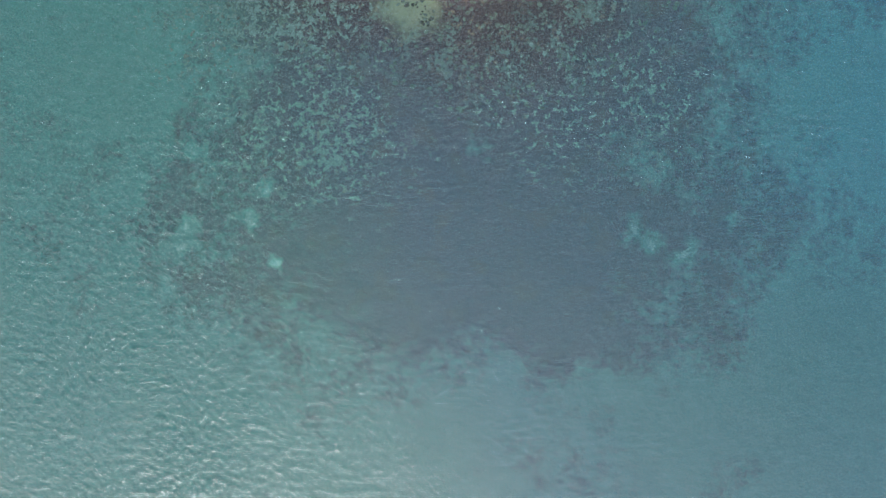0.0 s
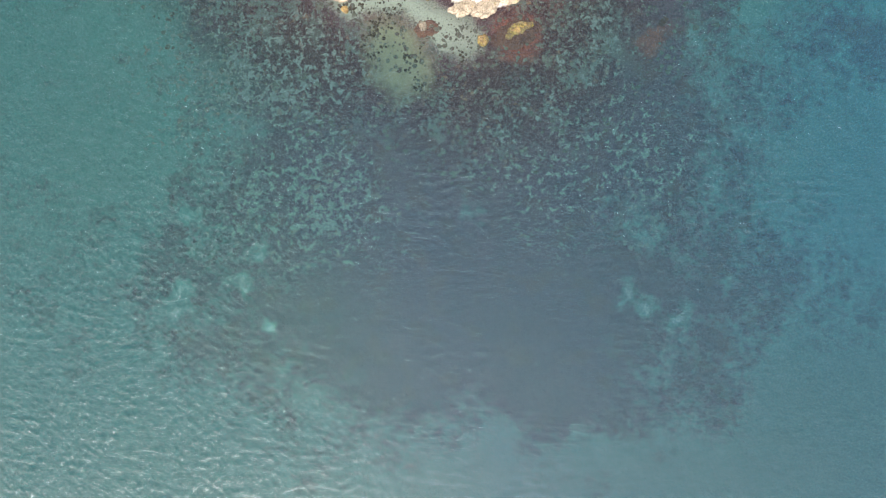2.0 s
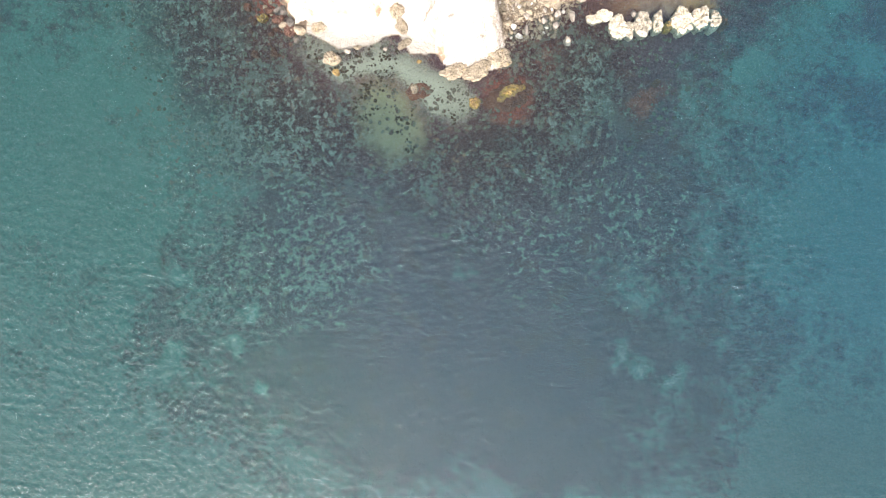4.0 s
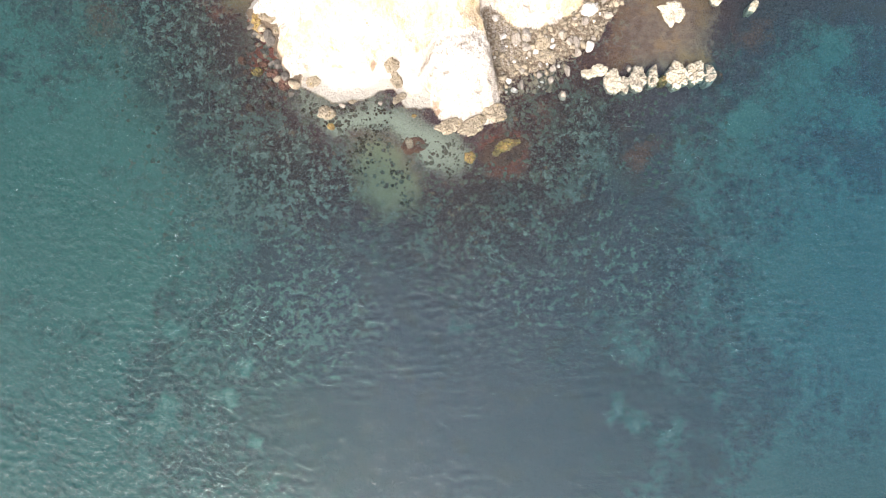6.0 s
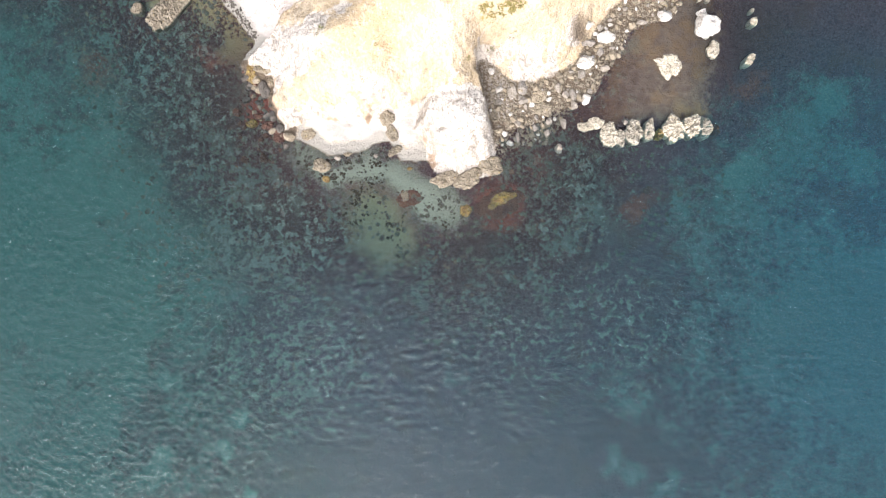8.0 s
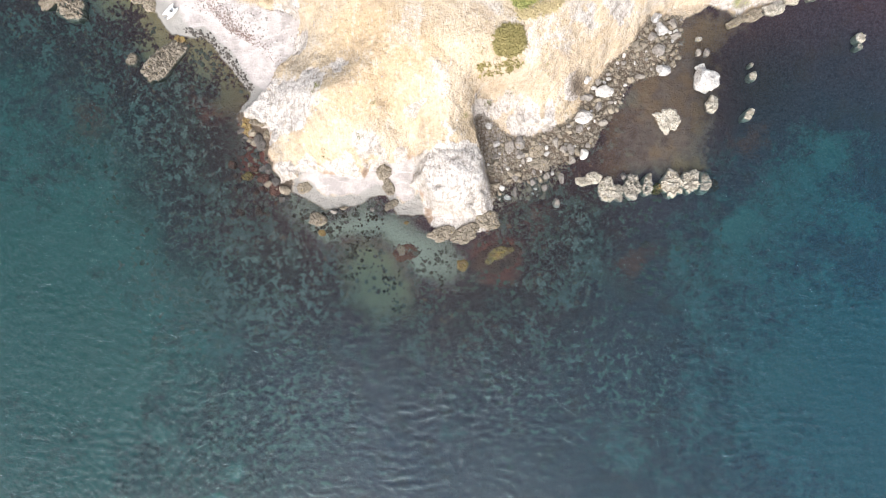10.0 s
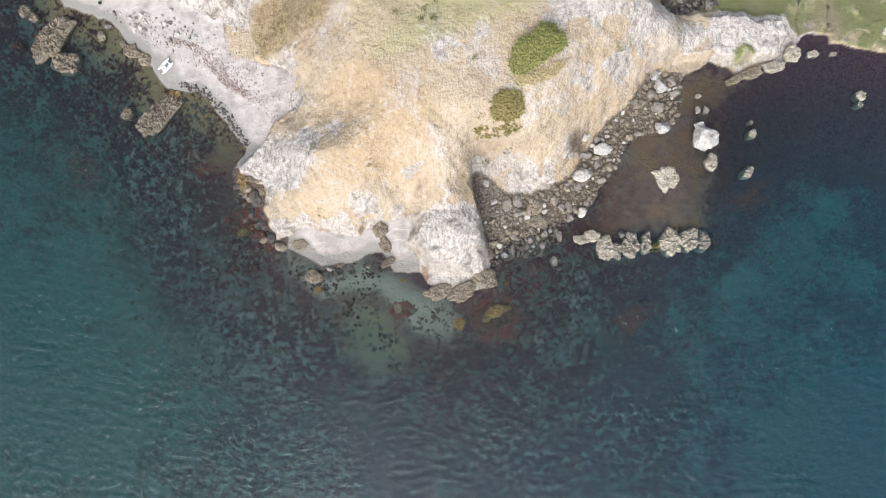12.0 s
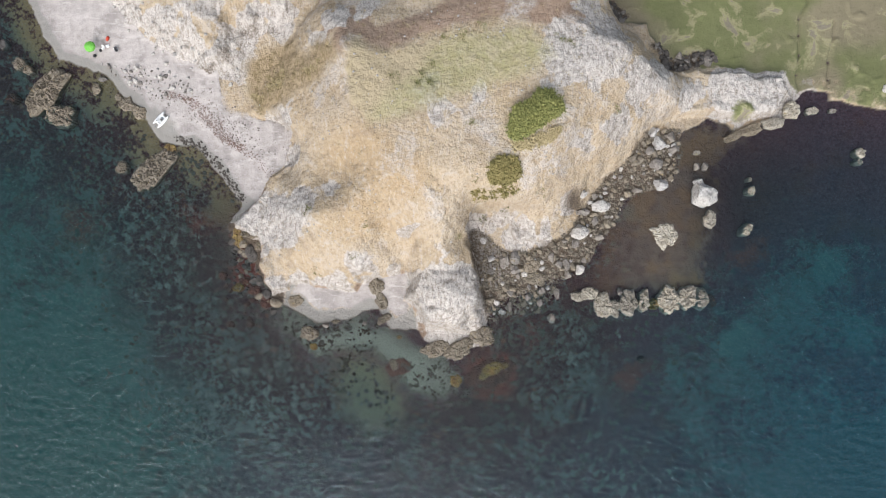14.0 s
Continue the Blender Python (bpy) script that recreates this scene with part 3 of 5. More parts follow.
# bare rock that stands out of the soil: east, north, radius, strength
OUTCROPS = [(2.5, 13.5, 6.5, 1.2), (3.0, 8.0, 5, 1.2), (-2.5, 16.5, 4, 0.7), (-34.5, 27.5, 3, 1), (-31, 28, 4, 1), (-26.5, 28.5, 4.5, 0.95), (-21.5, 30.5, 4, 0.85), (-17, 32, 3, 0.6), (-30, 23.5, 3, 0.6),
            (-12.5, 21, 2.3, 1), (-5, 25.2, 1.5, 1), (-17, 17.6, 2.5, 0.8), (-21, 17.5, 2, 0.7), (-28.5, 17, 2.5, 0.8), (-25, 18.2, 2, 0.8), (-18.5, 17.2, 2, 0.9), (-15.5, 16.8, 2, 0.8), (-8, 20.5, 2, 0.7), (-4.5, 18, 2.2, 0.8), (-11.5, 18, 2, 0.9), (0, 23, 3, 0.5),
            (6.5, 27.5, 2, 0.7), (10, 27, 3, 0.8), (14, 25.8, 3, 0.9), (18.5, 26.5, 3, 0.9), (22, 30, 3, 0.7), (18, 38, 3, 0.5), (24, 40, 3, 0.6), (28, 43, 3.5, 0.6), (31, 47, 3, 0.6),
            (33, 51, 4, 0.9), (27, 54, 5, 1.0), (36, 52, 4, 0.7), (43, 50, 5, 0.6), (50, 51, 4.5, 0.9), (55, 50, 5, 1), (60, 50, 5, 1.1), (24, 60, 4, 0.6),
            (-44.5, 57.8, 4, 1), (-41.4, 53.5, 3.2, 0.9), (-48, 61, 4, 0.9), (-36, 55, 3.2, 1), (-37, 59, 3, 0.9), (-28, 45.3, 3.4, 0.95), (-26.4, 40.3, 3.2, 0.95), (-32, 63, 4, 0.9), (-28, 63, 3.5, 0.9), (-55, 66, 5, 0.8), (-62, 70, 5, 0.7), (-40, 66, 6, 0.7),
            (-15.8, 60, 2.6, 1), (-11, 60.5, 2.6, 0.9), (-19, 57.5, 2, 0.8), (1, 43.5, 2.6, 0.6), (17, 47.5, 3, 0.5), (20.5, 51.5, 5, 0.95), (-0.8, 47.3, 1.7, 0.95), (6, 46.6, 1.6, 0.85)]


def outcrop(x, y):
    """1 where bare rock shows, 0 on soil; broken at the borders."""
    ux, uy = x + 2.2 * fbm(x, y, 5, 4, 17), y + 2.2 * fbm(x, y, 5, 4, 18)
    most = np.zeros(x.shape)
    for ox, oy, r, s in OUTCROPS:
        most = np.maximum(most, s * bell(ux, uy, (ox, oy), 1.15 * r))
    return smooth(most + 0.5 * fbm(x, y, 3.0, 5, 43, 0.6), 0.3, 0.66)


def survey(x, y):
    """The height of the ground, and how far each place lies from coast and cliff foot."""
    wx, wy = fbm(x, y, 7, 4, 1), fbm(x, y, 7, 4, 2)
    qx, qy = fbm(x, y, 2.2, 3, 3), fbm(x, y, 2.2, 3, 4)
    cx, cy = x + 0.7 * wx + 0.45 * qx, y + 0.7 * wy + 0.45 * qy
    coast = inside(COAST_ALL, cx, cy)
    mx, my = x + 1.6 * wx + 0.6 * qx, y + 1.6 * wy + 0.6 * qy
    foot, d6, d12, d16 = (inside(p, mx, my) for p in (FOOT_ALL, C6_ALL, C12_ALL, C16_ALL))
    hill = inside(HILL_ALL, mx, my)
    # sea bed
    off = np.maximum(-coast, 0)
    deep = 0.35 + 6.5 * (1 - np.exp(-off / 38)) + 1.6 * smooth(x, 40, 90) * smooth(-y, -30, 10)
    lumps = fbm(x, y, 2.6, 4, 5)
    bed = -np.minimum(deep, 0.25 + (0.18 + 0.22 * smooth(x, 44, 54)) * off) + lumps * np.minimum(0.45, 0.1 + 0.05 * off)
    brown = zone(BROWN_BED, cx + 1.6 * wx, cy + 1.6 * wy, 2.2 + 3.0 * smooth(x, 36, 50))
    bed = bed * (1 - brown) + brown * np.minimum(-0.18 - 0.2 * smooth(x, 30, 48) + 0.1 * lumps, -0.04)
    cove = zone(SHALLOW, cx, cy, 3.0)
    bed = bed * (1 - cove) + cove * (-0.2 - 0.055 * off)
    for sx, sy, sr in SAND_SPOTS:
        bed = bed + 0.1 * bell(x, y, (sx, sy), sr)
    # beach, cliffs and top
    beach = np.minimum(0.13 * coast, 1.0 + 0.05 * coast) + 0.04 * fbm(x, y, 1.5, 3, 6)
    rise = 6 * between(np.maximum(foot, 0), d6)
    rise = np.where(d6 > 0, 6 + 6 * between(np.maximum(d6, 0), d12), rise)
    rise = np.where(d12 > 0, 12 + 4.5 * between(np.maximum(d12, 0), d16), rise)
    rise = np.where(d16 > 0, 16.5 + np.minimum(0.12 * d16, 1.2), rise)
    rise = rise + smooth(foot, 0, 3) * (0.9 * bell(x, y, (-18.6, 29.0), 5.0) + 0.6 * bell(x, y, (-23.0, 28.0), 4.5) + 0.9 * bell(x, y, (1.7, 15.0), 3.6))
    rise = rise - 1.0 * smooth(foot, 0, 4) * (0.3 * bell(x, y, (-20.9, 38.5), 3.2) + bell(x, y, (-6.0, 22.0), 3.0))
    rise = np.maximum(rise, 2.2 * smooth(foot, 0, 1.2))
    flat = smooth(d16, -1, 3) * 0.85
    crag = 1 - np.abs(fbm(x, y, 5.0, 5, 7)) * 2
    rough = smooth(foot, 0, 2.5) * (1 - flat) * (0.5 * crag - 0.2 + 0.55 * fbm(x, y, 2.0, 4, 8))
    bare = outcrop(x, y)
    step_a, joint_a = blocks(x, y, 2.4, 1)
    step_b, joint_b = blocks(x, y, 0.95, 2)
    broken = bare * (0.3 * (step_a - 0.5) + 0.14 * (joint_a - 1) + 0.17 * (step_b - 0.5) + 0.1 * (joint_b - 1) + 0.15 * fbm(x, y, 1.3, 3, 48, 0.7) + 0.12) * (1 + 0.5 * bell(x, y, (2.5, 11), 8)) * (1 - 0.55 * smooth(x, 36, 46))
    rise = rise + rough * (0.6 + 0.5 * bare) + smooth(foot, 0, 1.2) * (0.06 * fbm(x, y, 0.8, 2, 9) + broken)
    back = np.minimum(0.5 * np.maximum(hill, 0), 5 + 0.12 * np.maximum(hill, 0))
    back = back + smooth(hill, 0, 3) * (0.9 * crag - 0.3 + 0.5 * fbm(x, y, 1.6, 4, 8) + 1.7 * broken)
    land = np.maximum(np.where(foot > 0, np.maximum(rise, 0.1), beach), np.where(hill > 0, back + beach, beach))
    shelf = zone(SHELF, cx, cy, 0.7) * (foot <= 0)
    plates = 0.28 + 0.16 * fbm(x, y, 6.0, 4, 10) + 0.22 * smooth(fbm(x, y, 4.0, 3, 12), 0.25, 0.45)
    land = land * (1 - shelf) + shelf * np.minimum(plates, 0.06 + 0.9 * np.maximum(coast, 0))
    for crack in CRACKS:
        for (ax, ay), (bx, by) in zip(crack, crack[1:]):
            h = np.clip(((cx - ax) * (bx - ax) + (cy - ay) * (by - ay)) / ((bx - ax) ** 2 + (by - ay) ** 2), 0, 1)
            gap = np.hypot(cx - ax - h * (bx - ax), cy - ay - h * (by - ay))
            land = land - 0.25 * shelf * smooth(-gap, -0.3, -0.05)
    z = np.where(coast > 0, land, bed)
    return z, coast, foot, hill, d16, shelf, brown, cove, off, bare


def spread(low, high, step, far=2600.0, rings=26):
    """Even steps over the seen stretch, then ever longer ones to the horizon."""
    n = int(round((high - low) / step))
    out = np.geomspace(2.0, far, rings)
    return np.concatenate([low - out[::-1], np.linspace(low, high, n + 1), high + out])


def sheet(name, xs, ys, z, keep=None):
    """A sheet of quads over xs and ys with the heights z[j, i]."""
    nx, ny = len(xs), len(ys)
    gx, gy = np.meshgrid(xs, ys)
    co = np.stack([gx, gy, z], -1).reshape(-1, 3).astype(np.float32)
    i = np.arange(nx * ny).reshape(ny, nx)
    quads = np.stack([i[:-1, :-1], i[:-1, 1:], i[1:, 1:], i[1:, :-1]], -1).reshape(-1, 4)
    if keep is not None:
        k = (keep[:-1, :-1] | keep[:-1, 1:] | keep[1:, 1:] | keep[1:, :-1]).ravel()
        quads = quads[k]
    me = bpy.data.meshes.new(name)
    me.vertices.add(len(co))
    me.vertices.foreach_set("co", co.ravel())
    me.loops.add(quads.size)
    me.loops.foreach_set("vertex_index", quads.ravel().astype(np.int32))
    me.polygons.add(len(quads))
    me.polygons.foreach_set("loop_start", np.arange(0, quads.size, 4, dtype=np.int32))
    me.polygons.foreach_set("use_smooth", np.ones(len(quads), bool))
    me.update(calc_edges=True)
    return me


def paint(me, name, *layers):
    """Stores up to four maps, each 0 to 1, on the mesh's points."""
    a = me.attributes.new(name, "FLOAT_COLOR", "POINT")
    data = np.zeros((len(me.vertices), 4), np.float32)
    data[:, 3] = 1 if len(layers) < 4 else 0
    for n, values in enumerate(layers):
        data[:, n] = np.broadcast_to(values, layers[0].shape).ravel()
    a.data.foreach_set("color", data.ravel())


GX = spread(-88, 90, 0.23)
_south = np.arange(-104, 0, 0.5)
GY = np.concatenate([-104 - np.geomspace(2.0, 2600, 26)[::-1], _south, np.linspace(0, 78, 340), 78 + np.geomspace(2.0, 2600, 26)])
X, Y = np.meshgrid(GX, GY)
Z, coast, foot, hill, d16, shelf, brown, cove, off, bare = survey(X, Y)


def worn(z, cells):
    """Heights smoothed over so many grid cells."""
    k = np.exp(-0.5 * (np.arange(-3 * cells, 3 * cells + 1) / cells) ** 2)
    k /= k.sum()
    pad = 3 * cells
    wide = np.pad(z, ((pad, pad), (0, 0)), mode="edge")
    z = sum(w * wide[n:n + z.shape[0]] for n, w in enumerate(k))
    wide = np.pad(z, ((0, 0), (pad, pad)), mode="edge")
    return sum(w * wide[:, n:n + z.shape[1]] for n, w in enumerate(k))


# weather rounds the headland: folds soften away from its foot
Z = Z - 0.5 * smooth(np.maximum(foot, 0.6 * hill), 0.6, 4.5) * (Y < 76) * (np.abs(X) < 86) * (Z - worn(Z, 6))
ground = new("ground", sheet("ground", GX, GY, Z))
tagged(ground, "pale limestone headland with beach, grass and stony sea bed", "headland", kind="structure")

_w = 0.8 * fbm(X, Y, 3.0, 3, 13)
_v = 0.8 * fbm(X, Y, 3.0, 3, 14)
XW, YW = X + _w, Y + _v
on_land = coast > 0
beach_mask = np.where(on_land & (foot < 0.2) & (hill < 0.5), 1.0, 0.0) * (1 - shelf) * (X < 8)
sand = np.maximum(beach_mask * (X < 1) * smooth(YW, 29, 31) * smooth(-(Y - 47) + np.maximum(0, -38 - X) * 9, -3, 3), zone(SAND_COVE, XW, YW, 0.6) * smooth(-foot, -0.7, 0.1))
sand = np.maximum(sand, 0.75 * zone(PEBBLES, XW, YW, 2.0))
grass, dry, scrub, ridge = zone(GRASS, XW, YW, 2.0), zone(DRY, XW, YW, 1.5), zone(SCRUB, XW, YW, 1.5), zone(RIDGE, XW, YW, 1.2)
ochre = 0.75 * np.maximum(bell(XW, YW, (-13, 37), 7), bell(X, Y, (-12, 29), 5)) + 0.6 * bell(X, Y, (-4, 34), 6) + 0.45 * bell(XW, YW, (-22, 22), 6) + 0.7 * bell(X, Y, (-34, 25.5), 2.6)
XL, YL = X + 4.0 * fbm(X, Y, 6, 4, 17), Y + 4.0 * fbm(X, Y, 6, 4, 18)
white = np.maximum.reduce([zone(WHITE_NE, XW, YW, 2.0), 1.1 * zone(WHITE_POINT, XW, YW, 2.2), 0.8 * bell(XL, YL, (11.5, 26.3), 3.5), 0.9 * bell(XL, YL, (17, 25.5), 3),
                           0.85 * bell(XL, YL, (17, 47.5), 4), 0.8 * bell(XL, YL, (1, 41.5), 4), 0.9 * bell(XL, YL, (-27, 44.5), 3.0), 0.95 * bell(XL, YL, (-41, 57), 5), 0.9 * bell(XL, YL, (-34, 56), 4), 0.8 * bell(XL, YL, (-50, 62), 6),
                           0.7 * bell(XL, YL, (-4.6, 25.0), 1.6), 0.7 * bell(XL, YL, (-12, 19.8), 1.8), bell(XL, YL, (-0.8, 47.3), 1.8), 0.9 * bell(XL, YL, (6, 46.6), 1.8),
                           0.62 * zone(ROCK_NORTH, XL, YL, 2.0), 0.95 * bell(XL, YL, (58, 49), 5), 0.9 * bell(XL, YL, (50, 51), 5), 0.7 * bell(XL, YL, (43, 50), 5), 0.7 * bell(XL, YL, (19, 39), 3.5), 0.75 * bell(XL, YL, (24, 43), 3), 0.5 * bell(XL, YL, (-25, 31), 4)])
white = np.maximum(0.25 * white, bare)
chalky = 0.5 * smooth(fbm(X, Y, 6, 4, 45) + 0.25 * smooth(X, -2, 14) + 0.2 * bell(X, Y, (-28, 28), 12), -0.05, 0.35) * smooth(foot, 0, 1.5) * (1 - 0.8 * np.maximum(grass, scrub))
white = np.maximum(white, chalky) * (1 - 0.45 * bell(X, Y, (-19, 25), 11))
scree = np.maximum.reduce([0.5 * zone(ROCK_NORTH, XW, YW, 2.0) * smooth(fbm(X, Y, 5, 3, 26), 0.0, 0.3), zone(SCREE, XW, YW, 1.0), zone(RUBBLE, XW, YW, 1.0), 0.7 * bell(X, Y, (23, 31.5), 3), 0.8 * bell(X, Y, (-41, 52.5), 3.5), zone(NOOK, XW, YW, 1), zone(NOOK_EAST, XW, YW, 1)])
scree = np.maximum(scree, 0.95 * beach_mask * smooth(-XW, 26.5, 28.5) * (Y < 28))
ridge = np.maximum(ridge, 0.8 * smooth(-np.abs(foot - 0.6), -1.0, -0.2) * on_land * (Y < 34) * (X < 3) * smooth(fbm(X, Y, 3, 3, 46), -0.3, 0.1))
ridge = np.maximum(ridge, 0.9 * on_land * (foot < 0.4) * smooth(XW, -5, -3.6) * (X < 9) * smooth(-YW, -12.5, -11))
ridge = np.maximum(ridge, 0.25 * shelf * smooth(-coast, -4.5, -2.5) * smooth(X, 60, 64))
algae = np.maximum(shelf * (1 - 0.4 * smooth(-coast, -4.5, -2.5) * smooth(X, 60, 64)), 0.9 * bell(X, Y, (52.1, 47.1), 2.2))
algae = algae * (1 - 0.85 * np.maximum(zone(NOOK, XW, YW, 0.8), zone(NOOK_EAST, XW, YW, 0.8)))
fleck = np.clip(0.55 + 0.5 * fbm(X, Y, 9, 3, 15), 0, 1)
stony = fbm(X, Y, 16, 3, 16)
XB, YB = X + 14 * fbm(X, Y, 20, 4, 19), Y + 12 * fbm(X, Y, 20, 4, 20)
weed = 0.62 + 0.3 * stony + 0.2 * fbm(X, Y, 5, 3, 24)
weed = weed + 0.3 * smooth(-np.abs(XB - 3) + 0.25 * (YB + 35), -46, -12) * smooth(YB, -78, -56) - 0.36 * smooth(-YB, 56, 78) - 0.34 * smooth(-XB, 38, 66) * smooth(-YB, -26, 2)
weed = weed - 0.34 * smooth(XB, 46, 74) * smooth(-YB, -12, 16)
weed = weed - 0.22 * bell(X, Y, (-40, -6), 16) - 0.16 * bell(X, Y, (25, -22), 13) + 0.3 * smooth(Y, 18, 30) * smooth(X, 44, 56)
weed = weed + 0.25 * bell(X, Y, (-42, 25), 9) + 0.3 * bell(X, Y, (-24, 0), 8) - 0.4 * cove
pale = 0.8 * zone(SHALLOW, XW + 1.5 * _w, YW + 1.5 * _v, 2.0) * (1 - zone(OLIVE, XW, YW, 3.0))
for sx, sy, sr in SAND_SPOTS:
    pale = np.maximum(pale, (0.55 if -60 < sx < 45 else 0.32) * bell(XW + 1.5 * _w, YW + 1.5 * _v, (sx, sy), sr))
    weed = weed - (0.5 if -60 < sx < 45 else 0.3) * bell(XW + _w, YW + _v, (sx, sy), 1.4 * sr)
pale = np.maximum(pale, (0.95 * bell(X, Y, (-23, 11.0), 4.0)))
_west = zone(WEST_STONES, XW, YW, 3.0) * smooth(fbm(X, Y, 3.5, 3, 25), 0.0, 0.3)
pale = np.maximum(pale, 0.6 * _west)
mud = 0.8 * zone(OLIVE, XW, YW, 3.0)
under = smooth(-Z, -0.02, 0.12)
wet = smooth(-Z, -0.5, -0.12) * (1 - under)
damp = on_land * (foot < 0.3) * (1 - shelf) * (1 - zone(SAND_COVE, XW, YW, 0.6)) * (Y < 19.5) * smooth(-XW, 3.6, 5) * smooth(XW, -28.5, -26.5)
damp = np.maximum(damp, zone([(-53.7, 46.8), (-50.6, 48.4), (-46.9, 45.7), (-45.8, 42.6), (-46.8, 41.3), (-48.9, 42.1), (-52.1, 43.7)], XW, YW, 1.0))
damp = np.maximum(damp, smooth(-Z, -0.32, -0.12) * on_land * smooth(-XW, 3.6, 5) * (1 - shelf) * ((X > -27) | (Y > 28)))
reef = smooth(-off + 4 * _w, -36, -12) * smooth(-X, -40, -22) * (1 - 0.9 * cove)
olive = np.maximum(smooth(-off + 3 * _w, -8, -3) * (X < -30) * smooth(Y, 25, 30), 0.25 * smooth(-off, -4, -1) * (X < -24))
blotch = np.maximum.reduce([0.6 * bell(XB, YB, (-36, -2), 25), 0.62 * bell(XB, YB, (-26, -28), 18), 0.5 * bell(XB, YB, (24, -22), 20), 0.6 * bell(XB, YB, (-54, 26), 18), 0.5 * bell(XB, YB, (22, 4), 14)])
blotch = blotch * smooth(off, 1, 6) * (1 - cove) + 0.14 * fbm(X, Y, 6, 3, 27)
red = np.maximum.reduce([bell(XW, YW, (9, 1), 4.6), 0.8 * bell(XL, YL, (34, 1), 4.0), 0.45 * bell(XL, YL, (16, 8), 6), 0.8 * bell(XL, YL, (55, 22), 5), 0.6 * bell(XL, YL, (-66, 27), 6), 0.7 * bell(XL, YL, (-33, 20), 5), 0.5 * bell(XL, YL, (-43, 29), 5)])
dim = np.maximum.reduce([1.1 * bell(XL, YL, (-42, 23), 12), 1.1 * bell(XL, YL, (-31, 0), 8), 0.8 * bell(XL, YL, (20, 8), 9), 0.9 * bell(XL, YL, (52, 34), 13), 0.7 * bell(XL, YL, (8, -2), 8)])
me = ground.data
paint(me, "tone", np.clip(blotch, 0, 1), red, dim)
paint(me, "land", sand, grass, scrub, ochre)
paint(me, "rock", white, scree, algae, dry)
paint(me, "bed", brown, weed, pale, ridge)
paint(me, "shore", wet, fleck, under, mud)
paint(me, "reef", reef, olive, np.clip(damp, 0, 1))
me.materials.append(ground_material())


def height(x, y):
    """The ground's height at a place."""
    i = int(np.clip(np.searchsorted(GX, x) - 1, 0, len(GX) - 2))
    j = int(np.clip(np.searchsorted(GY, y) - 1, 0, len(GY) - 2))
    u, v = (x - GX[i]) / (GX[i + 1] - GX[i]), (y - GY[j]) / (GY[j + 1] - GY[j])
    return float((Z[j, i] * (1 - u) + Z[j, i + 1] * u) * (1 - v) + (Z[j + 1, i] * (1 - u) + Z[j + 1, i + 1] * u) * v)


# ---- the sea: short steep chop that turns from west to south ----
def waves(x, y, heading, spread_deg, count, seed):
    rnd, h = np.random.RandomState(seed), 0.0
    for _ in range(count):
        length = 1.0 * math.exp(rnd.rand() * 0.85)
        a = radians(heading + rnd.normal() * spread_deg)
        k = 2 * math.pi / length
        h = h + length**1.1 * np.sin(k * (math.cos(a) * x + math.sin(a) * y) + rnd.rand() * 6.283)
    return h / math.sqrt(count)


SX, SY = spread(-88, 90, 0.25), spread(-104, 78, 0.25)
WX, WY = np.meshgrid(SX, SY)
_bx, _by = WX + 1.5 * fbm(WX, WY, 9, 2, 21), WY + 1.5 * fbm(WX, WY, 9, 2, 22)
side = smooth(WX + 0.35 * WY, -58, -18)
chop = (1 - side) * waves(_bx, _by, 52, 34, 48, 3) + side * waves(_bx, _by, 88, 30, 48, 4)
zs, cs, fs, *_others = survey(WX, WY)
calm = _others[3]
gust = np.clip(0.95 + 0.22 * fbm(WX, WY, 22, 3, 23), 0.6, 1.3) * (0.75 + 0.35 * smooth(-cs + 0.15 * np.abs(WX), 8, 48))
gust = gust * (1 - 0.5 * smooth(-WY, 15, 52) * smooth(WX, -62, -24)) * (1 - 0.75 * calm) * (1 - 0.4 * smooth(WX, 40, 48) * smooth(WY, 14, 24)) * (0.25 + 0.75 * smooth(-cs, 1, 22))
shelter = smooth(-cs, 0, 14)
inner = (np.abs(WX) < 95) & (np.abs(WY) < 110)
chop = chop + 0.35 * np.maximum(chop, 0) ** 2
level = 0.019 * chop * gust * (0.15 + 0.85 * shelter) * inner
sea = new("sea", sheet("sea", SX, SY, level, (zs < 0.35) & (fs < 1.0)))
tagged(sea, "rippled clear blue-green sea over weed and sand", "sea", kind="structure")
blue_bay = smooth(WX, 30, 66) * smooth(WY, -66, -30)
paint(sea.data, "water", np.maximum(level - zs, 0.0), side, gust, blue_bay)
sea.data.materials.append(sea_material())

# ---- things: helpers ----
def part(name, bm, material, parent=None, label="", smooth_faces=False):
    """One mesh object from a bmesh, under a thing or on its own."""
    me = bpy.data.meshes.new(name)
    bm.to_mesh(me)
    bm.free()
    if smooth_faces:
        me.polygons.foreach_set("use_smooth", np.ones(len(me.polygons), bool))
    me.materials.append(material)
    ob = new(name, me)
    ob.parent = parent
    return tagged(ob, label)


def mesh_from(name, co, faces, material, smooth_faces=False):
    me = bpy.data.meshes.new(name)
    me.from_pydata([tuple(v) for v in co], [], faces)
    if smooth_faces:
        me.polygons.foreach_set("use_smooth", np.ones(len(me.polygons), bool))
    me.materials.append(material)
    return me


def box(bm, size, at=(0, 0, 0), turn=(0, 0, 0), bevel=0.0):
    made = bmesh.ops.create_cube(bm, size=1.0, matrix=pose(*at, *turn) @ Matrix.Diagonal((*size, 1)))
    if bevel:
        edges = list({e for v in made["verts"] for e in v.link_edges})
        bmesh.ops.bevel(bm, geom=edges, offset=bevel, segments=2, affect="EDGES", clamp_overlap=True)
    return bm


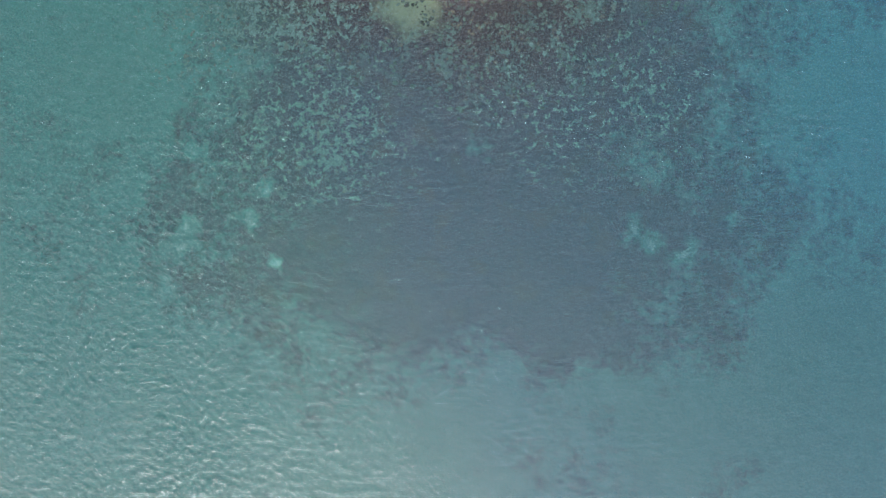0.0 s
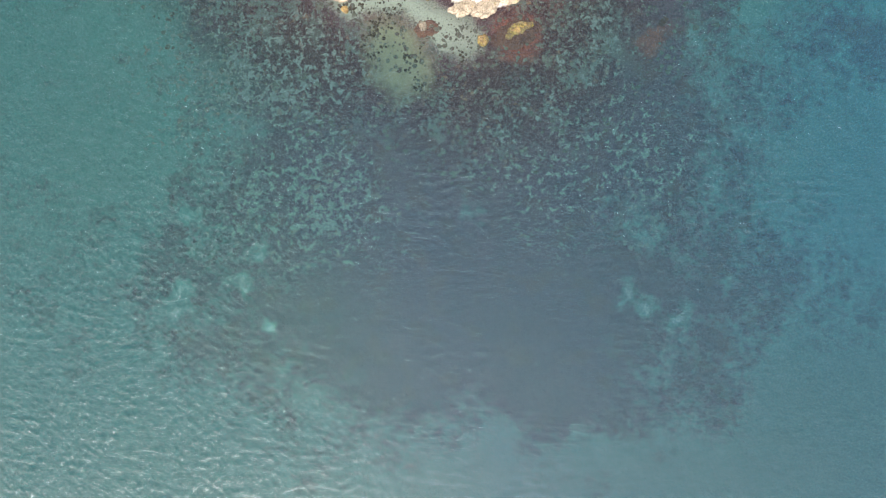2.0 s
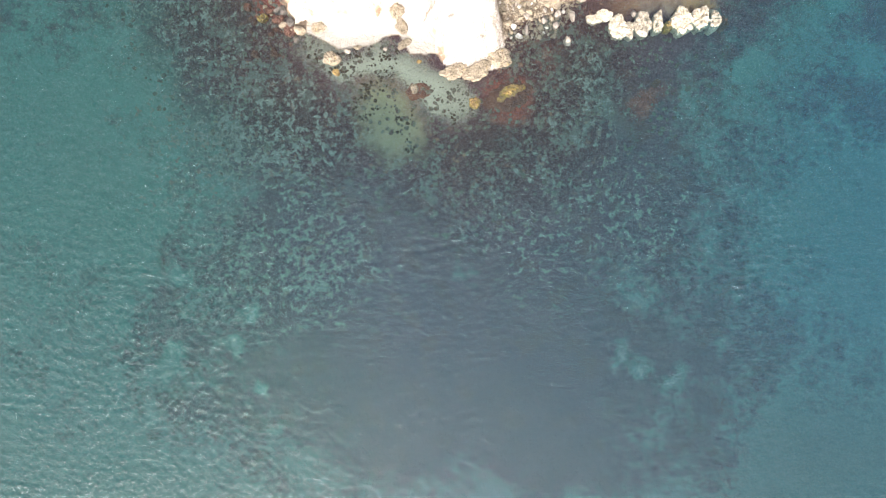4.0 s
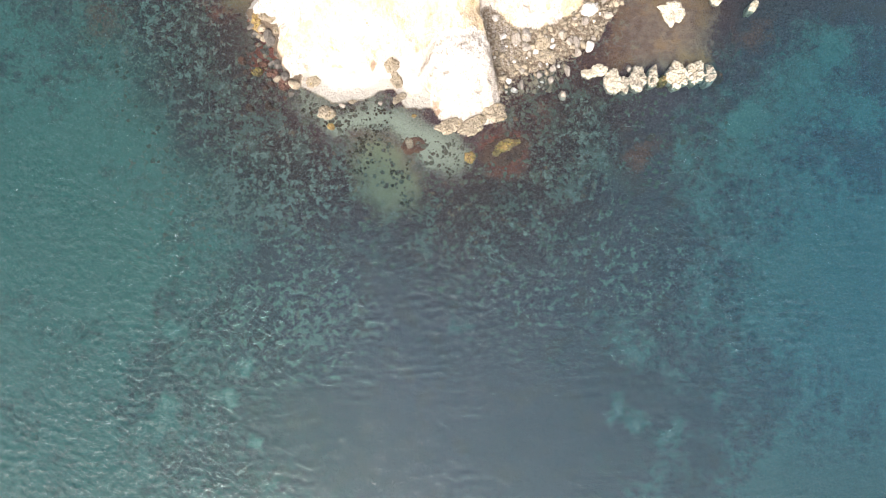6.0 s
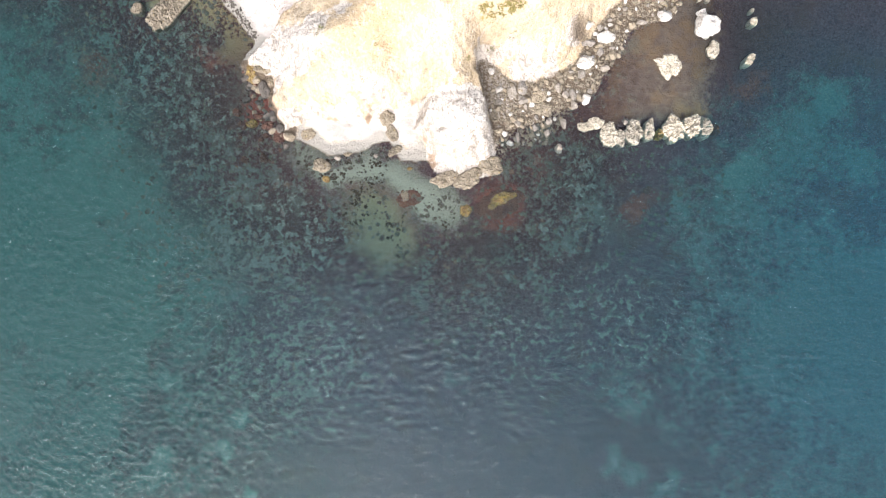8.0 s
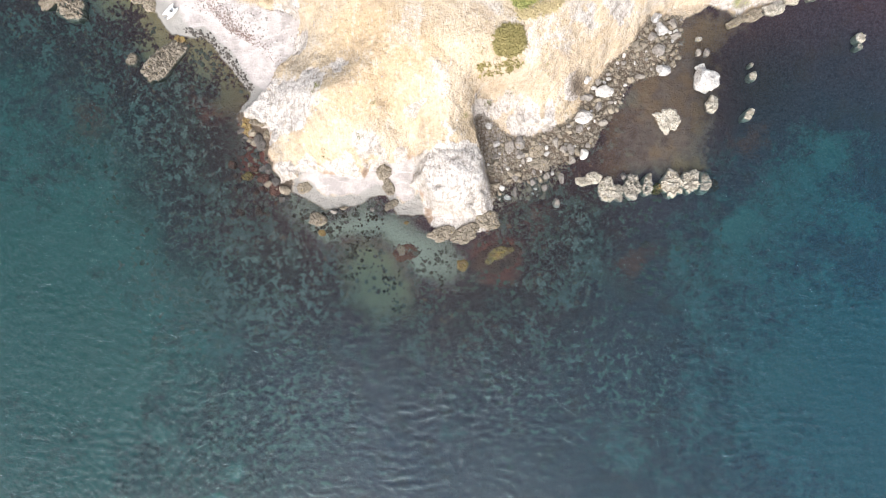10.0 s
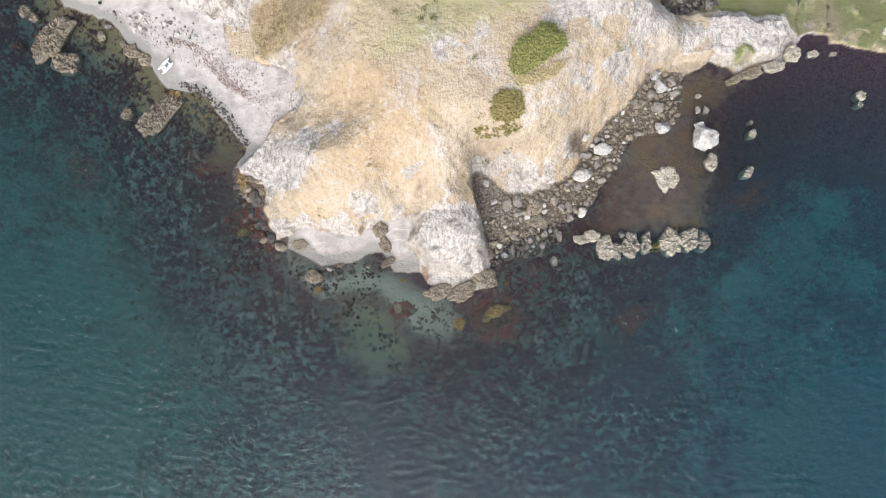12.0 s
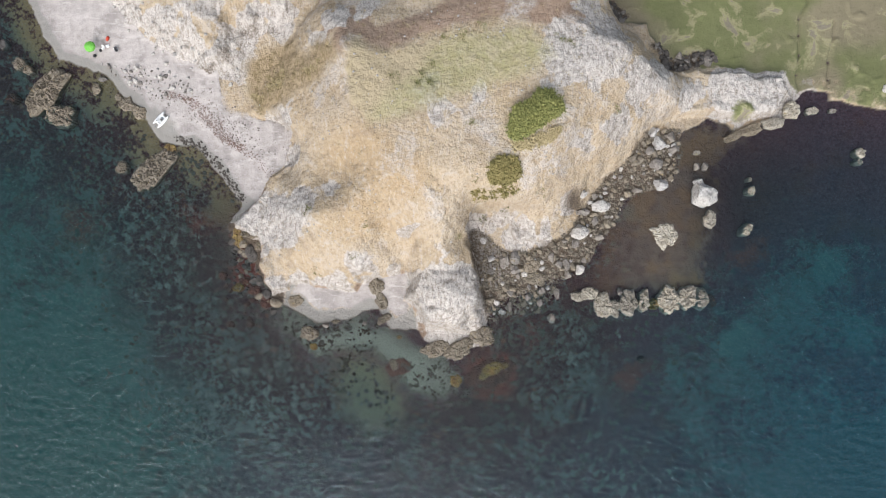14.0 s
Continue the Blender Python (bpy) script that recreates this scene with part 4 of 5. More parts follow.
def rod(bm, a, b, radius, sides=8):
    a, b = Vector(a), Vector(b)
    turn = (b - a).to_track_quat("Z", "Y").to_matrix().to_4x4()
    bmesh.ops.create_cone(bm, cap_ends=True, segments=sides, radius1=radius, radius2=radius, depth=(b - a).length, matrix=Matrix.Translation((a + b) / 2) @ turn)
    return bm


def rock_shape(seed, detail=3, cuts=9, rough=0.22):
    """A broken boulder about one metre in radius: points and faces."""
    rnd = random.Random(seed)
    bm = bmesh.new()
    bmesh.ops.create_icosphere(bm, subdivisions=detail, radius=1.0)
    planes = []
    for _ in range(cuts):
        n = Vector((rnd.gauss(0, 1), rnd.gauss(0, 1), rnd.gauss(0, 0.8))).normalized()
        planes.append((n, rnd.uniform(0.5, 0.86)))
    shift = Vector((seed * 3.7, seed * 1.3, seed * 2.1))
    for v in bm.verts:
        p = v.co.copy()
        for n, d in planes:
            over = p.dot(n) - d
            if over > 0:
                p -= n * over * 0.92
        p *= 1 + rough * noise.noise(p * 1.6 + shift) + 0.45 * rough * noise.noise(p * 4.0 + shift) + 0.2 * rough * noise.noise(p * 9.0 + shift)
        v.co = p
    return bm


def slab_shape(seed, outline=None, rings=9, sides=44, steps=3, size=(1.0, 1.0)):
    """A low worn rock with an uneven outline: steep sides, stepped top. Radius about one metre, top at one."""
    rnd = random.Random(seed)
    bm = bmesh.new()
    phase = [rnd.uniform(0, 6.28) for _ in range(6)]
    shift = Vector((seed * 2.3, seed * 1.9, seed))
    k = max(0.7, 0.9 / min(size))
    rows = []
    for r in range(rings + 1):
        row = []
        for s in range(sides):
            a = 2 * math.pi * s / sides
            if outline:
                reach = outline(a)
            else:
                reach = 0.95 + sum(0.085 / (k + 1) ** 0.6 * math.sin((k + 2) * a + phase[k]) for k in range(5))
            u = r / rings
            d = reach * (1 - (1 - u) ** 1.6) if r else 0.0
            p = Vector((d * math.cos(a), d * math.sin(a), 0))
            q = Vector((p.x * size[0] * k, p.y * size[1] * k, 0))
            lump = noise.noise(q * 1.6 + shift) * 0.26 + noise.noise(q * 4 + shift) * 0.17 - 0.24 * max(0.0, 1 - abs(noise.noise(q * 1.9 - shift)) / 0.12) - 0.12 * max(0.0, 1 - abs(noise.noise(q * 4 + shift * 2)) / 0.12)
            fall = 1 - u**5
            top = (0.78 + lump) * fall
            top = 0.72 * top + 0.28 * math.floor(top * steps + 0.5) / steps
            jag = 1 + 0.13 * noise.noise(Vector((math.cos(a) * 3, math.sin(a) * 3, seed + u * 2))) + 0.12 * noise.noise(Vector((math.cos(a) * 8, math.sin(a) * 8, seed + u)))
            z = top if r < rings else -0.9
            tuck = jag if r < rings else jag * 0.85
            row.append(bm.verts.new((p.x * tuck, p.y * tuck, z)))
            if r == 0:
                break
        rows.append(row)
    for s in range(sides):
        bm.faces.new((rows[0][0], rows[1][s], rows[1][(s + 1) % sides]))
    for r in range(1, rings):
        for s in range(sides):
            t = (s + 1) % sides
            bm.faces.new((rows[r][s], rows[r + 1][s], rows[r + 1][t], rows[r][t]))
    return bm


def scatter(poly, count, seed, least=0.0, spacing=0.0):
    """Random places inside an outline."""
    rnd, out = random.Random(seed), []
    xs, ys = [p[0] for p in poly], [p[1] for p in poly]
    tries = 0
    while len(out) < count and tries < 60:
        tries += 1
        px = np.array([rnd.uniform(min(xs), max(xs)) for _ in range(count * 2)])
        py = np.array([rnd.uniform(min(ys), max(ys)) for _ in range(count * 2)])
        for x, y, d in zip(px, py, inside(poly, px, py)):
            if d > least and (not spacing or all((x - a) ** 2 + (y - b) ** 2 > spacing**2 for a, b in out)):
                out.append((float(x), float(y)))
    return out[:count]


_pebble = [rock_shape(900 + n, 1, 5, 0.3) for n in range(5)]
PEBBLE_SHAPES = []
for _bm in _pebble:
    _bm.verts.ensure_lookup_table()
    PEBBLE_SHAPES.append((np.array([v.co[:] for v in _bm.verts]), np.array([[v.index for v in f.verts] for f in _bm.faces])))
    _bm.free()


def stones(name, places, small, large, material, label, category, seed, flat=0.6, sink=0.25, power=2.0):
    """Many loose stones in one mesh."""
    rnd, co, faces, base = random.Random(seed), [], [], 0
    for x, y in places:
        r = small + (large - small) * rnd.random() ** power
        c, f = PEBBLE_SHAPES[rnd.randrange(5)]
        a = rnd.uniform(0, 6.28)
        m = np.array([[math.cos(a), -math.sin(a), 0], [math.sin(a), math.cos(a), 0], [0, 0, 1]])
        p = (c * (r, r * rnd.uniform(0.6, 1.0), r * flat)) @ m.T
        co.append(p + (x, y, height(x, y) + r * flat * (0.55 - sink)))
        faces.append(f + base)
        base += len(c)
    me = bpy.data.meshes.new(name)
    me.from_pydata(np.concatenate(co).tolist(), [], np.concatenate(faces).tolist())
    me.materials.append(material)
    return tagged(new(name, me), label, category, kind="stuff")


def blades(places, low, high, wide, lean, per, seed, spread_r=0.25, ground_at=None):
    """Points and faces of bent leaf blades that grow from the places."""
    rnd, co, faces = random.Random(seed), [], []
    for x, y in places:
        z0 = height(x, y)
        for _ in range(per):
            a, r = rnd.uniform(0, 6.28), spread_r * math.sqrt(rnd.random())
            bx, by = x + r * math.cos(a), y + r * math.sin(a)
            h, w = rnd.uniform(low, high), wide * rnd.uniform(0.6, 1.2)
            b = a + rnd.gauss(0, 0.8)
            out = h * lean * rnd.uniform(0.5, 1.4)
            dx, dy = math.cos(b), math.sin(b)
            sx, sy = -dy * w / 2, dx * w / 2
            n = len(co)
            base = z0 - 0.03 + (ground_at(rnd) if ground_at else 0.0)
            co += [(bx - sx, by - sy, base), (bx + sx, by + sy, base),
                   (bx + dx * out * 0.45 + sx, by + dy * out * 0.45 + sy, base + h * 0.7), (bx + dx * out * 0.45 - sx, by + dy * out * 0.45 - sy, base + h * 0.7),
                   (bx + dx * out, by + dy * out, base + h * 0.86)]
            faces += [(n, n + 1, n + 2, n + 3), (n + 3, n + 2, n + 4)]
    return co, faces


# ---- boulders and rocks that stand alone ----
ISLET_ROCKS = [
    (45.6, 32.6, 4, 4.2, 2.4, "w", 0),
    (45, 34.9, 2.2, 1.7, 1.5, "w", 0),
    (47, 28.4, 2, 3.4, 1, "l", 0),
    (53.5, 26.6, 1.6, 2.6, 0.8, "l", -25),
    (54.3, 33.4, 1.5, 1.7, 0.7, "l", 0),
    (54.1, 35.4, 0.8, 0.8, 0.4, "l", 0),
    (73.2, 40, 2, 1.8, 0.7, "l", 0),
    (73.1, 38.4, 1.2, 1.2, 0.4, "l", 0),
    (77.4, 51.1, 1.2, 1.4, 0.5, "w", 0),
    (44.8, 37.6, 1, 1.5, 0.6, "g", 0),
    (46.2, 37.6, 1.3, 1.4, 0.8, "g", 0),
    (44.9, 40.1, 1.4, 0.8, 0.4, "l", 0),
]
SHORE_BOULDERS = [
    (40.5, 35.4, 0.6, 0.6, 0.4, "l", 0),
    (37.5, 37.9, 2.4, 2.4, 1.6, "g", 0),
    (38.4, 34.6, 2.7, 2.1, 1.4, "w", 0),
    (34.6, 33.5, 2.2, 1, 0.5, "g", 0),
    (24, 26.3, 2.9, 2.3, 2, "w", 0),
    (24.9, 32.6, 1.4, 1.4, 1.2, "w", 0),
    (27.8, 30.8, 4, 2.2, 1.4, "w", 0),
    (24.5, 29.6, 2.4, 1.4, 1, "g", 0),
    (24.2, 19.8, 1.7, 1.9, 1.2, "w", 0),
    (13.2, 19.6, 1.8, 1.6, 1, "g", 0),
    (11.2, 21.2, 1.8, 2.8, 1.2, "g", 0),
    (13.2, 21.8, 1.8, 2.6, 1.2, "g", 0),
    (15.9, 20.4, 2.8, 2.6, 1, "t", 0),
    (16.4, 18.3, 3.6, 2, 0.8, "t", 0),
]
SHORE_BOULDERS_B = [
    (22.2, 18.7, 1.4, 1.8, 0.8, "g", 0),
    (22.2, 20.4, 1.2, 2, 0.8, "g", 0),
    (37, 43.7, 2, 1.8, 1.6, "w", 0),
    (38.1, 41.6, 2.4, 2.2, 1.4, "w", 0),
    (40.1, 42.8, 2, 2.2, 1.3, "g", 0),
    (40.7, 40.5, 1.8, 1.8, 1, "g", 0),
    (36.4, 40.3, 1.4, 1.6, 1, "g", 0),
    (19.4, 21.9, 1.2, 1.6, 0.8, "g", 0),
    (23.7, 24.2, 1.4, 2, 1, "g", 0),
    (26.9, 28, 1.4, 1.8, 0.9, "g", 0),
    (27.9, 25.3, 1.8, 1.2, 0.8, "g", 0),
    (17.6, 17.5, 1.6, 1.4, 0.6, "t", 0),
    (17.8, 16, 1.2, 1.4, 0.6, "g", 0),
    (20.3, 15.5, 1.2, 1.8, 0.6, "g", 0),
]
SHORE_BOULDERS_C = [
    (17.5, 14, 1.2, 1.6, 0.5, "g", 0),
    (19.5, 11.2, 1.2, 1.6, 0.4, "g", 0),
    (12.2, 13.1, 1, 2, 0.4, "g", 0),
]
BAR_ROCKS = [
    (24.3, 15.0, 2.8, 1.9, 0.7, "l", 0),
    (26.1, 15.6, 2.8, 2.2, 0.8, "l", 0),
    (28.4, 13.5, 3.0, 5.0, 1, "l", 0),
    (30.4, 12.9, 2.0, 3.0, 0.8, "l", 0),
    (31.3, 15.9, 1, 1.4, 0.6, "g", 0),
    (32.8, 13.9, 3.4, 4.4, 1.1, "l", 0),
    (35.5, 14.2, 2.0, 4.0, 0.9, "l", 0),
    (37.4, 13.6, 1.6, 2.2, 0.4, "o", 0),
    (39.8, 14.4, 4.2, 4.6, 1.2, "l", 0),
    (43.0, 14.9, 3.4, 4.4, 1.2, "l", 0),
    (45.6, 14.6, 2.6, 3.8, 0.9, "l", 0),
    (47.4, 14.2, 1.4, 2.4, 0.2, "r", 0),
]
COVE_ROCKS = [
    (-22.8, 8.6, 3.4, 2.4, 1.1, "t", 0),
    (-22.1, 6.2, 1.3, 1.3, 0.5, "o", 0),
    (-19.9, 10, 1.2, 1, 0.6, "g", 0),
    (-18.2, 10.6, 1.4, 0.8, 0.5, "t", 0),
    (-9.7, 11.1, 2.8, 1.5, 0.7, "t", 28),
    (-11.0, 16.8, 2.6, 3.0, 1.1, "t", 30),
    (-10.2, 14.2, 2.0, 3.4, 0.9, "t", 15),
    (-25.2, 14.2, 3, 2, 0.6, "t", 20),
    (-0.8, 5.9, 4.6, 3.0, 0.9, "t", 12),
    (3.4, 5.9, 5.4, 3.2, 1.1, "t", 24),
    (7.4, 8.2, 3.8, 4.0, 1.3, "t", 55),
    (-7.1, 7.9, 1, 0.6, 0.3, "o", 0),
    (-13.1, 10.3, 0.8, 0.8, 0.4, "g", 0),
    (9.2, 2.4, 4.0, 2.2, 0.25, "o", 25),
    (2.8, 0.3, 2.0, 2.4, 0.2, "o", 20),
    (11.2, 2.9, 1.6, 1.2, 0.2, "o", 40),
    (7.6, 1.0, 1.7, 1.3, 0.12, "o", 10),
]
SUNKEN_ROCKS = [
    (-8, 3.0, 1.4, 2.0, 0.15, "t", 0),
    (-6.5, 2.1, 1.2, 1.2, 0, "r", 0),
    (-76.8, 50.4, 2, 2, 0.3, "r", 0),
    (-32.6, 16, 2.2, 2, 0.3, "r", 0),
    (-34.4, 17.7, 2, 1.2, 0.3, "r", 0),
    (-38.4, 18.6, 1.6, 1.4, 0.2, "r", 0),
    (-37, 10, 1.6, 1.2, 0.1, "r", 0),
    (-33.5, 10, 1.4, 1.2, 0.1, "r", 0),
    (35.5, 3.8, 1.4, 1.2, -0.6, "r", 0),
    (-30.6, 14, 2.2, 2.6, 0.3, "r", 0),
    (8.8, 1.6, 7.4, 5, -0.18, "r", 0),
    (5.6, 0.6, 3, 2.4, -0.4, "r", 0),
    (12, 2.7, 2.6, 2.4, -0.4, "r", 0),
    (-7.3, 2.7, 4.4, 3.4, -0.3, "r", 0),
]
WEST_ROCKS = [
    (-70.3, 51.4, 10.4, 4.4, 1.6, "t", 46),
    (-67.8, 47.1, 5.4, 4.6, 0.7, "t", 20),
    (-75.4, 56.6, 2.2, 2.4, 0.7, "t", 0),
    (-73.8, 55.4, 1.9, 1.8, 0.6, "t", 0),
    (-50.8, 37.4, 10.6, 4.2, 1.1, "t", 48),
    (-56.6, 37.8, 2.6, 2.1, 0.6, "t", 30),
    (-55.8, 49.1, 3.2, 2.4, 0.7, "t", 0),
    (-53.4, 47.6, 2.5, 2.6, 0.6, "t", 0),
    (-61.3, 51.8, 1.6, 2, 0.5, "t", 0),
    (-57.3, 50.4, 1.4, 1.2, 0.5, "t", 0),
    (-60.3, 53.6, 1.6, 1.0, 0.4, "g", 0),
    (-78.5, 59.9, 1.4, 2, 0.5, "g", 0),
    (-58.9, 55.9, 0.9, 1, 0.6, "g", 0),
    (-47.9, 41.3, 2, 1.6, 0.4, "o", 0),
]
SPIT_ROCKS = [
    (51.2, 42.9, 3.2, 1.7, 1.0, "t", 30),
    (54.2, 44.0, 4.2, 1.9, 1.2, "t", 18),
    (58.0, 45.1, 4.2, 2.0, 1.3, "l", 12),
    (61.2, 47.4, 2.8, 3.4, 1.3, "l", 0),
    (65.0, 47.4, 2.2, 1.5, 0.5, "l", 10),
    (68.6, 47.4, 1.4, 0.9, 0.3, "l", 0),
]
CLIFF_FOOT_ROCKS = [
    (-35.6, 16.5, 2, 1.6, 0.25, "o", 0),
    (-35.6, 25.4, 2.2, 3.6, 0.5, "o", 0),
    (-32.9, 25.8, 3.4, 1.4, 0.6, "t", 0),
    (-31.9, 23.8, 1.2, 1.6, 0.5, "t", 0),
]
ROCK_WORDS = {"w": "weathered white limestone boulder", "l": "pale rock with yellow lichen", "g": "angular grey boulder", "t": "worn tan rock",
              "o": "ochre-stained low rock", "r": "reddish weed-covered rock", "d": "dark wet boulder"}
PLACE_WORDS = {"west": "in weedy shallows off the beach", "cliff": "at the foot of the pale cliff", "cove": "in the shallow sandy cove", "bar": "in the broken reef bar",
               "islet": "standing out of the dark water", "shore": "among the shore rubble", "spit": "along the undercut edge of the spit", "sunken": "just under the clear water"}


def place_rocks(rows, place, group, seed):
    for n, (x, y, w, h, top, kind, angle) in enumerate(rows):
        bed = min(height(x + dx, y + dy) for dx in (-w / 3, 0, w / 3) for dy in (-h / 3, 0, h / 3))
        base = height(x, y)
        crest = top if base < 0.1 else base + top * 0.75
        low = min(bed - 0.15, crest - 0.5)
        upright = kind in "wgd"
        if upright:
            bm = rock_shape(seed + n, 4 if max(w, h) > 2.2 else 3)
            size, mid = Vector((w / 2 * 1.12, h / 2 * 1.12, (crest - low) / 2 * 1.2)), (crest + low) / 2
        else:
            fine = (30, 120) if max(w, h) > 6 else (18, 72) if max(w, h) > 2.5 else (12, 44)
            bm = slab_shape(seed + n, None, *fine, 4, (w / 2, h / 2))
            size, mid = Vector((w / 2 * 1.05, h / 2 * 1.05, (crest - low) * 0.55)), crest - (crest - low) * 0.55
        bmesh.ops.transform(bm, matrix=Matrix.Diagonal((*size, 1)), verts=bm.verts)
        ob = part("boulder" if upright else "rock", bm, ROCKS[kind])
        ob.matrix_world = pose(x, y, mid, 0, 0, angle)
        tagged(ob, ROCK_WORDS[kind] + " " + PLACE_WORDS[place], "boulder" if upright else "rock", group)


place_rocks(ISLET_ROCKS, "islet", "islets off the point", 100)
place_rocks(SHORE_BOULDERS, "shore", "boulders of the shore rubble", 140)
place_rocks(SHORE_BOULDERS_B, "shore", "boulders of the shore rubble", 180)
place_rocks(SHORE_BOULDERS_C, "shore", "boulders of the shore rubble", 220)
place_rocks(BAR_ROCKS, "bar", "rocks of the reef bar", 260)
place_rocks(COVE_ROCKS, "cove", "rocks in the cove", 300)
place_rocks(SUNKEN_ROCKS, "sunken", "sunken rocks", 340)
place_rocks(WEST_ROCKS, "west", "rocks in the western shallows", 380)
place_rocks(SPIT_ROCKS, "spit", "rocks along the spit", 460)
place_rocks(CLIFF_FOOT_ROCKS, "cliff", "rocks at the cliff foot", 420)

# the flat wedge-shaped rock in the brown shallows
FLAT_ROCK = [(36.3, 26.8), (37.9, 27.1), (40.8, 27.2), (41.3, 26.1), (41.1, 24.5), (39.5, 23.9), (38.9, 22.8), (38.2, 23.6), (37.4, 25.5)]


def outline_of(points, mid):
    polar = sorted((math.atan2(y - mid[1], x - mid[0]) % (2 * math.pi), math.hypot(x - mid[0], y - mid[1])) for x, y in points)
    angles, reach = [p[0] for p in polar], [p[1] for p in polar]
    return lambda a: float(np.interp(a % (2 * math.pi), angles, reach, period=2 * math.pi))


_mid = (39.4, 25.7)
_bm = slab_shape(77, outline_of(FLAT_ROCK, _mid), 12, 72, 5, (1.0, 1.0))
bmesh.ops.transform(_bm, matrix=Matrix.Diagonal((1, 1, 0.75, 1)), verts=_bm.verts)
flat_rock = part("rock", _bm, ROCKS["l"])
flat_rock.location = (*_mid, 0.0)
tagged(flat_rock, "flat pale wedge-shaped rock in the brown shallows", "rock", "islets off the point")

_rnd = random.Random(61)
# ---- rubble: the larger stones one by one, the small ones as one spread ----
_shapes = {}
for _k in "gtwdro":
    for _s in range(5):
        _bm = rock_shape(300 + 10 * _s + ord(_k), 2, 14, 0.16)
        _me = bpy.data.meshes.new("rubble_stone")
        _bm.to_mesh(_me)
        _bm.free()
        _me.materials.append(ROCKS[_k])
        _shapes[_k, _s] = _me


def rubble(poly, count, low, high, kinds, group, label, seed, spacing=0.9, name="stone"):
    rnd = random.Random(seed)
    for x, y in scatter(poly, count, seed, 0.2, spacing):
        k = rnd.choice(kinds)
        ob = new(name, _shapes[k, rnd.randrange(5)])
        r = low + (high - low) * rnd.random() ** 2.2
        flat = r * rnd.uniform(0.55, 0.8)
        ob.matrix_world = pose(x, y, height(x, y) + flat * 0.3, rnd.uniform(-14, 14), rnd.uniform(-14, 14), rnd.uniform(0, 360)) @ Matrix.Diagonal((r, r * rnd.uniform(0.6, 0.95), flat, 1))
        tagged(ob, label, name.replace("_", " "), group)


rubble(RUBBLE, 240, 0.36, 1.0, "gttttw", "stones of the shore rubble", "angular grey-brown stone in the shore rubble", 41, 0.85)
rubble(NOOK, 30, 0.4, 0.9, "ddg", "dark boulders in the nook", "dark wet boulder at the green shelf's edge", 42, 0.6, "boulder")
rubble(NOOK_EAST, 62, 0.4, 1.05, "dddg", "dark boulders in the nook", "dark wet boulder at the green shelf's edge", 43, 0.62, "boulder")
rubble(WEST_STONES, 60, 0.35, 0.9, "ddr", "stones below the west cliff", "weedy brown stone below the western cliff", 44, 0.9, "weedy_stone")

rubble([(-37.5, 26.5), (-34, 26), (-32.5, 21), (-31, 17), (-28, 13.5), (-29.5, 11), (-34, 15), (-37, 21)], 26, 0.5, 1.4, "ddt", "stones below the west cliff", "worn brown rock fallen from the western cliff", 47, 1.1, "fallen_rock")
rubble(UPPER_BEACH, 60, 0.25, 0.75, "gwww", "stones at the top of the beach", "grey weathered stone at the top of the beach", 46, 0.9, "beach_stone")
rubble(HILL_STONES, 34, 0.25, 0.6, "wwww", "boulders on the beach slope", "pale weathered boulder on the slope above the beach", 45, 1.1, "small_boulder")

stones("shore_rubble", scatter(RUBBLE, 3600, 51), 0.08, 0.36, ROCKS["t"], "small brown stones and gravel between the boulders", "gravel", 1)
stones("scree_gravel", scatter(SCREE, 700, 52), 0.08, 0.3, ROCKS["g"], "loose grey scree below the cliff", "gravel", 2)
stones("beach_stones", scatter(PEBBLES, 620, 53), 0.05, 0.24, ROCKS["g"], "scattered grey stones on the pale beach", "stones", 3, 0.6, 0.25, 3.0)
_tide = []
for (ax, ay), (bx, by) in zip(TIDE_LINE, TIDE_LINE[1:]):
    for _ in range(70):
        u = _rnd.random()
        _tide.append((ax + (bx - ax) * u + _rnd.gauss(0, 0.4), ay + (by - ay) * u + _rnd.gauss(0, 0.4)))
stones("tide_line_stones", _tide, 0.08, 0.34, ROCKS["d"], "dark wet stones along the water's edge", "stones", 8, 0.6, 0.25, 2.0)
_inland = [p for p in scatter(FOOT_ALL, 2600, 54, 1.0) if p[1] < 72]
stones("scattered_stones", [p for p in _inland if fbm(np.array([p[0]]), np.array([p[1]]), 8.0, 3, 31)[0] > 0.0], 0.05, 0.26, ROCKS["w"],
       "small white stones strewn over the dry slopes", "stones", 4, 0.55, 0.3, 2.5)

# stones and weed on the sea bed
_many = np.random.RandomState(61).rand(60000, 3) * (120, 90, 1) + (-70, -45, 0)
_d = inside(COAST_ALL, _many[:, 0], _many[:, 1])
_ok = (_d > -30) & (_d < -0.8) & (_many[:, 2] < np.exp(_d / 22)) & (fbm(_many[:, 0], _many[:, 1], 7.0, 3, 33) > -0.12) & ~((_many[:, 0] > 22) & (_many[:, 1] > 14))
_bed = [(float(x), float(y)) for x, y, _ in _many[_ok][:2600]]
BED_STONE = rock_material("pale_bed_stone", (0.17, 0.185, 0.15), (0.09, 0.095, 0.08), (0.035, 0.03, 0.028), (0.1, 0.06, 0.055), 0.5)
stones("sea_bed_stones", _bed, 0.14, 0.7, BED_STONE, "pale stones lying on the weedy sea bed", "stones", 5, 0.3, 0.35, 2.6)
WEED = plain_material("brown_weed", (0.02, 0.018, 0.014), (0.06, 0.045, 0.03), 3.0, 0.8)
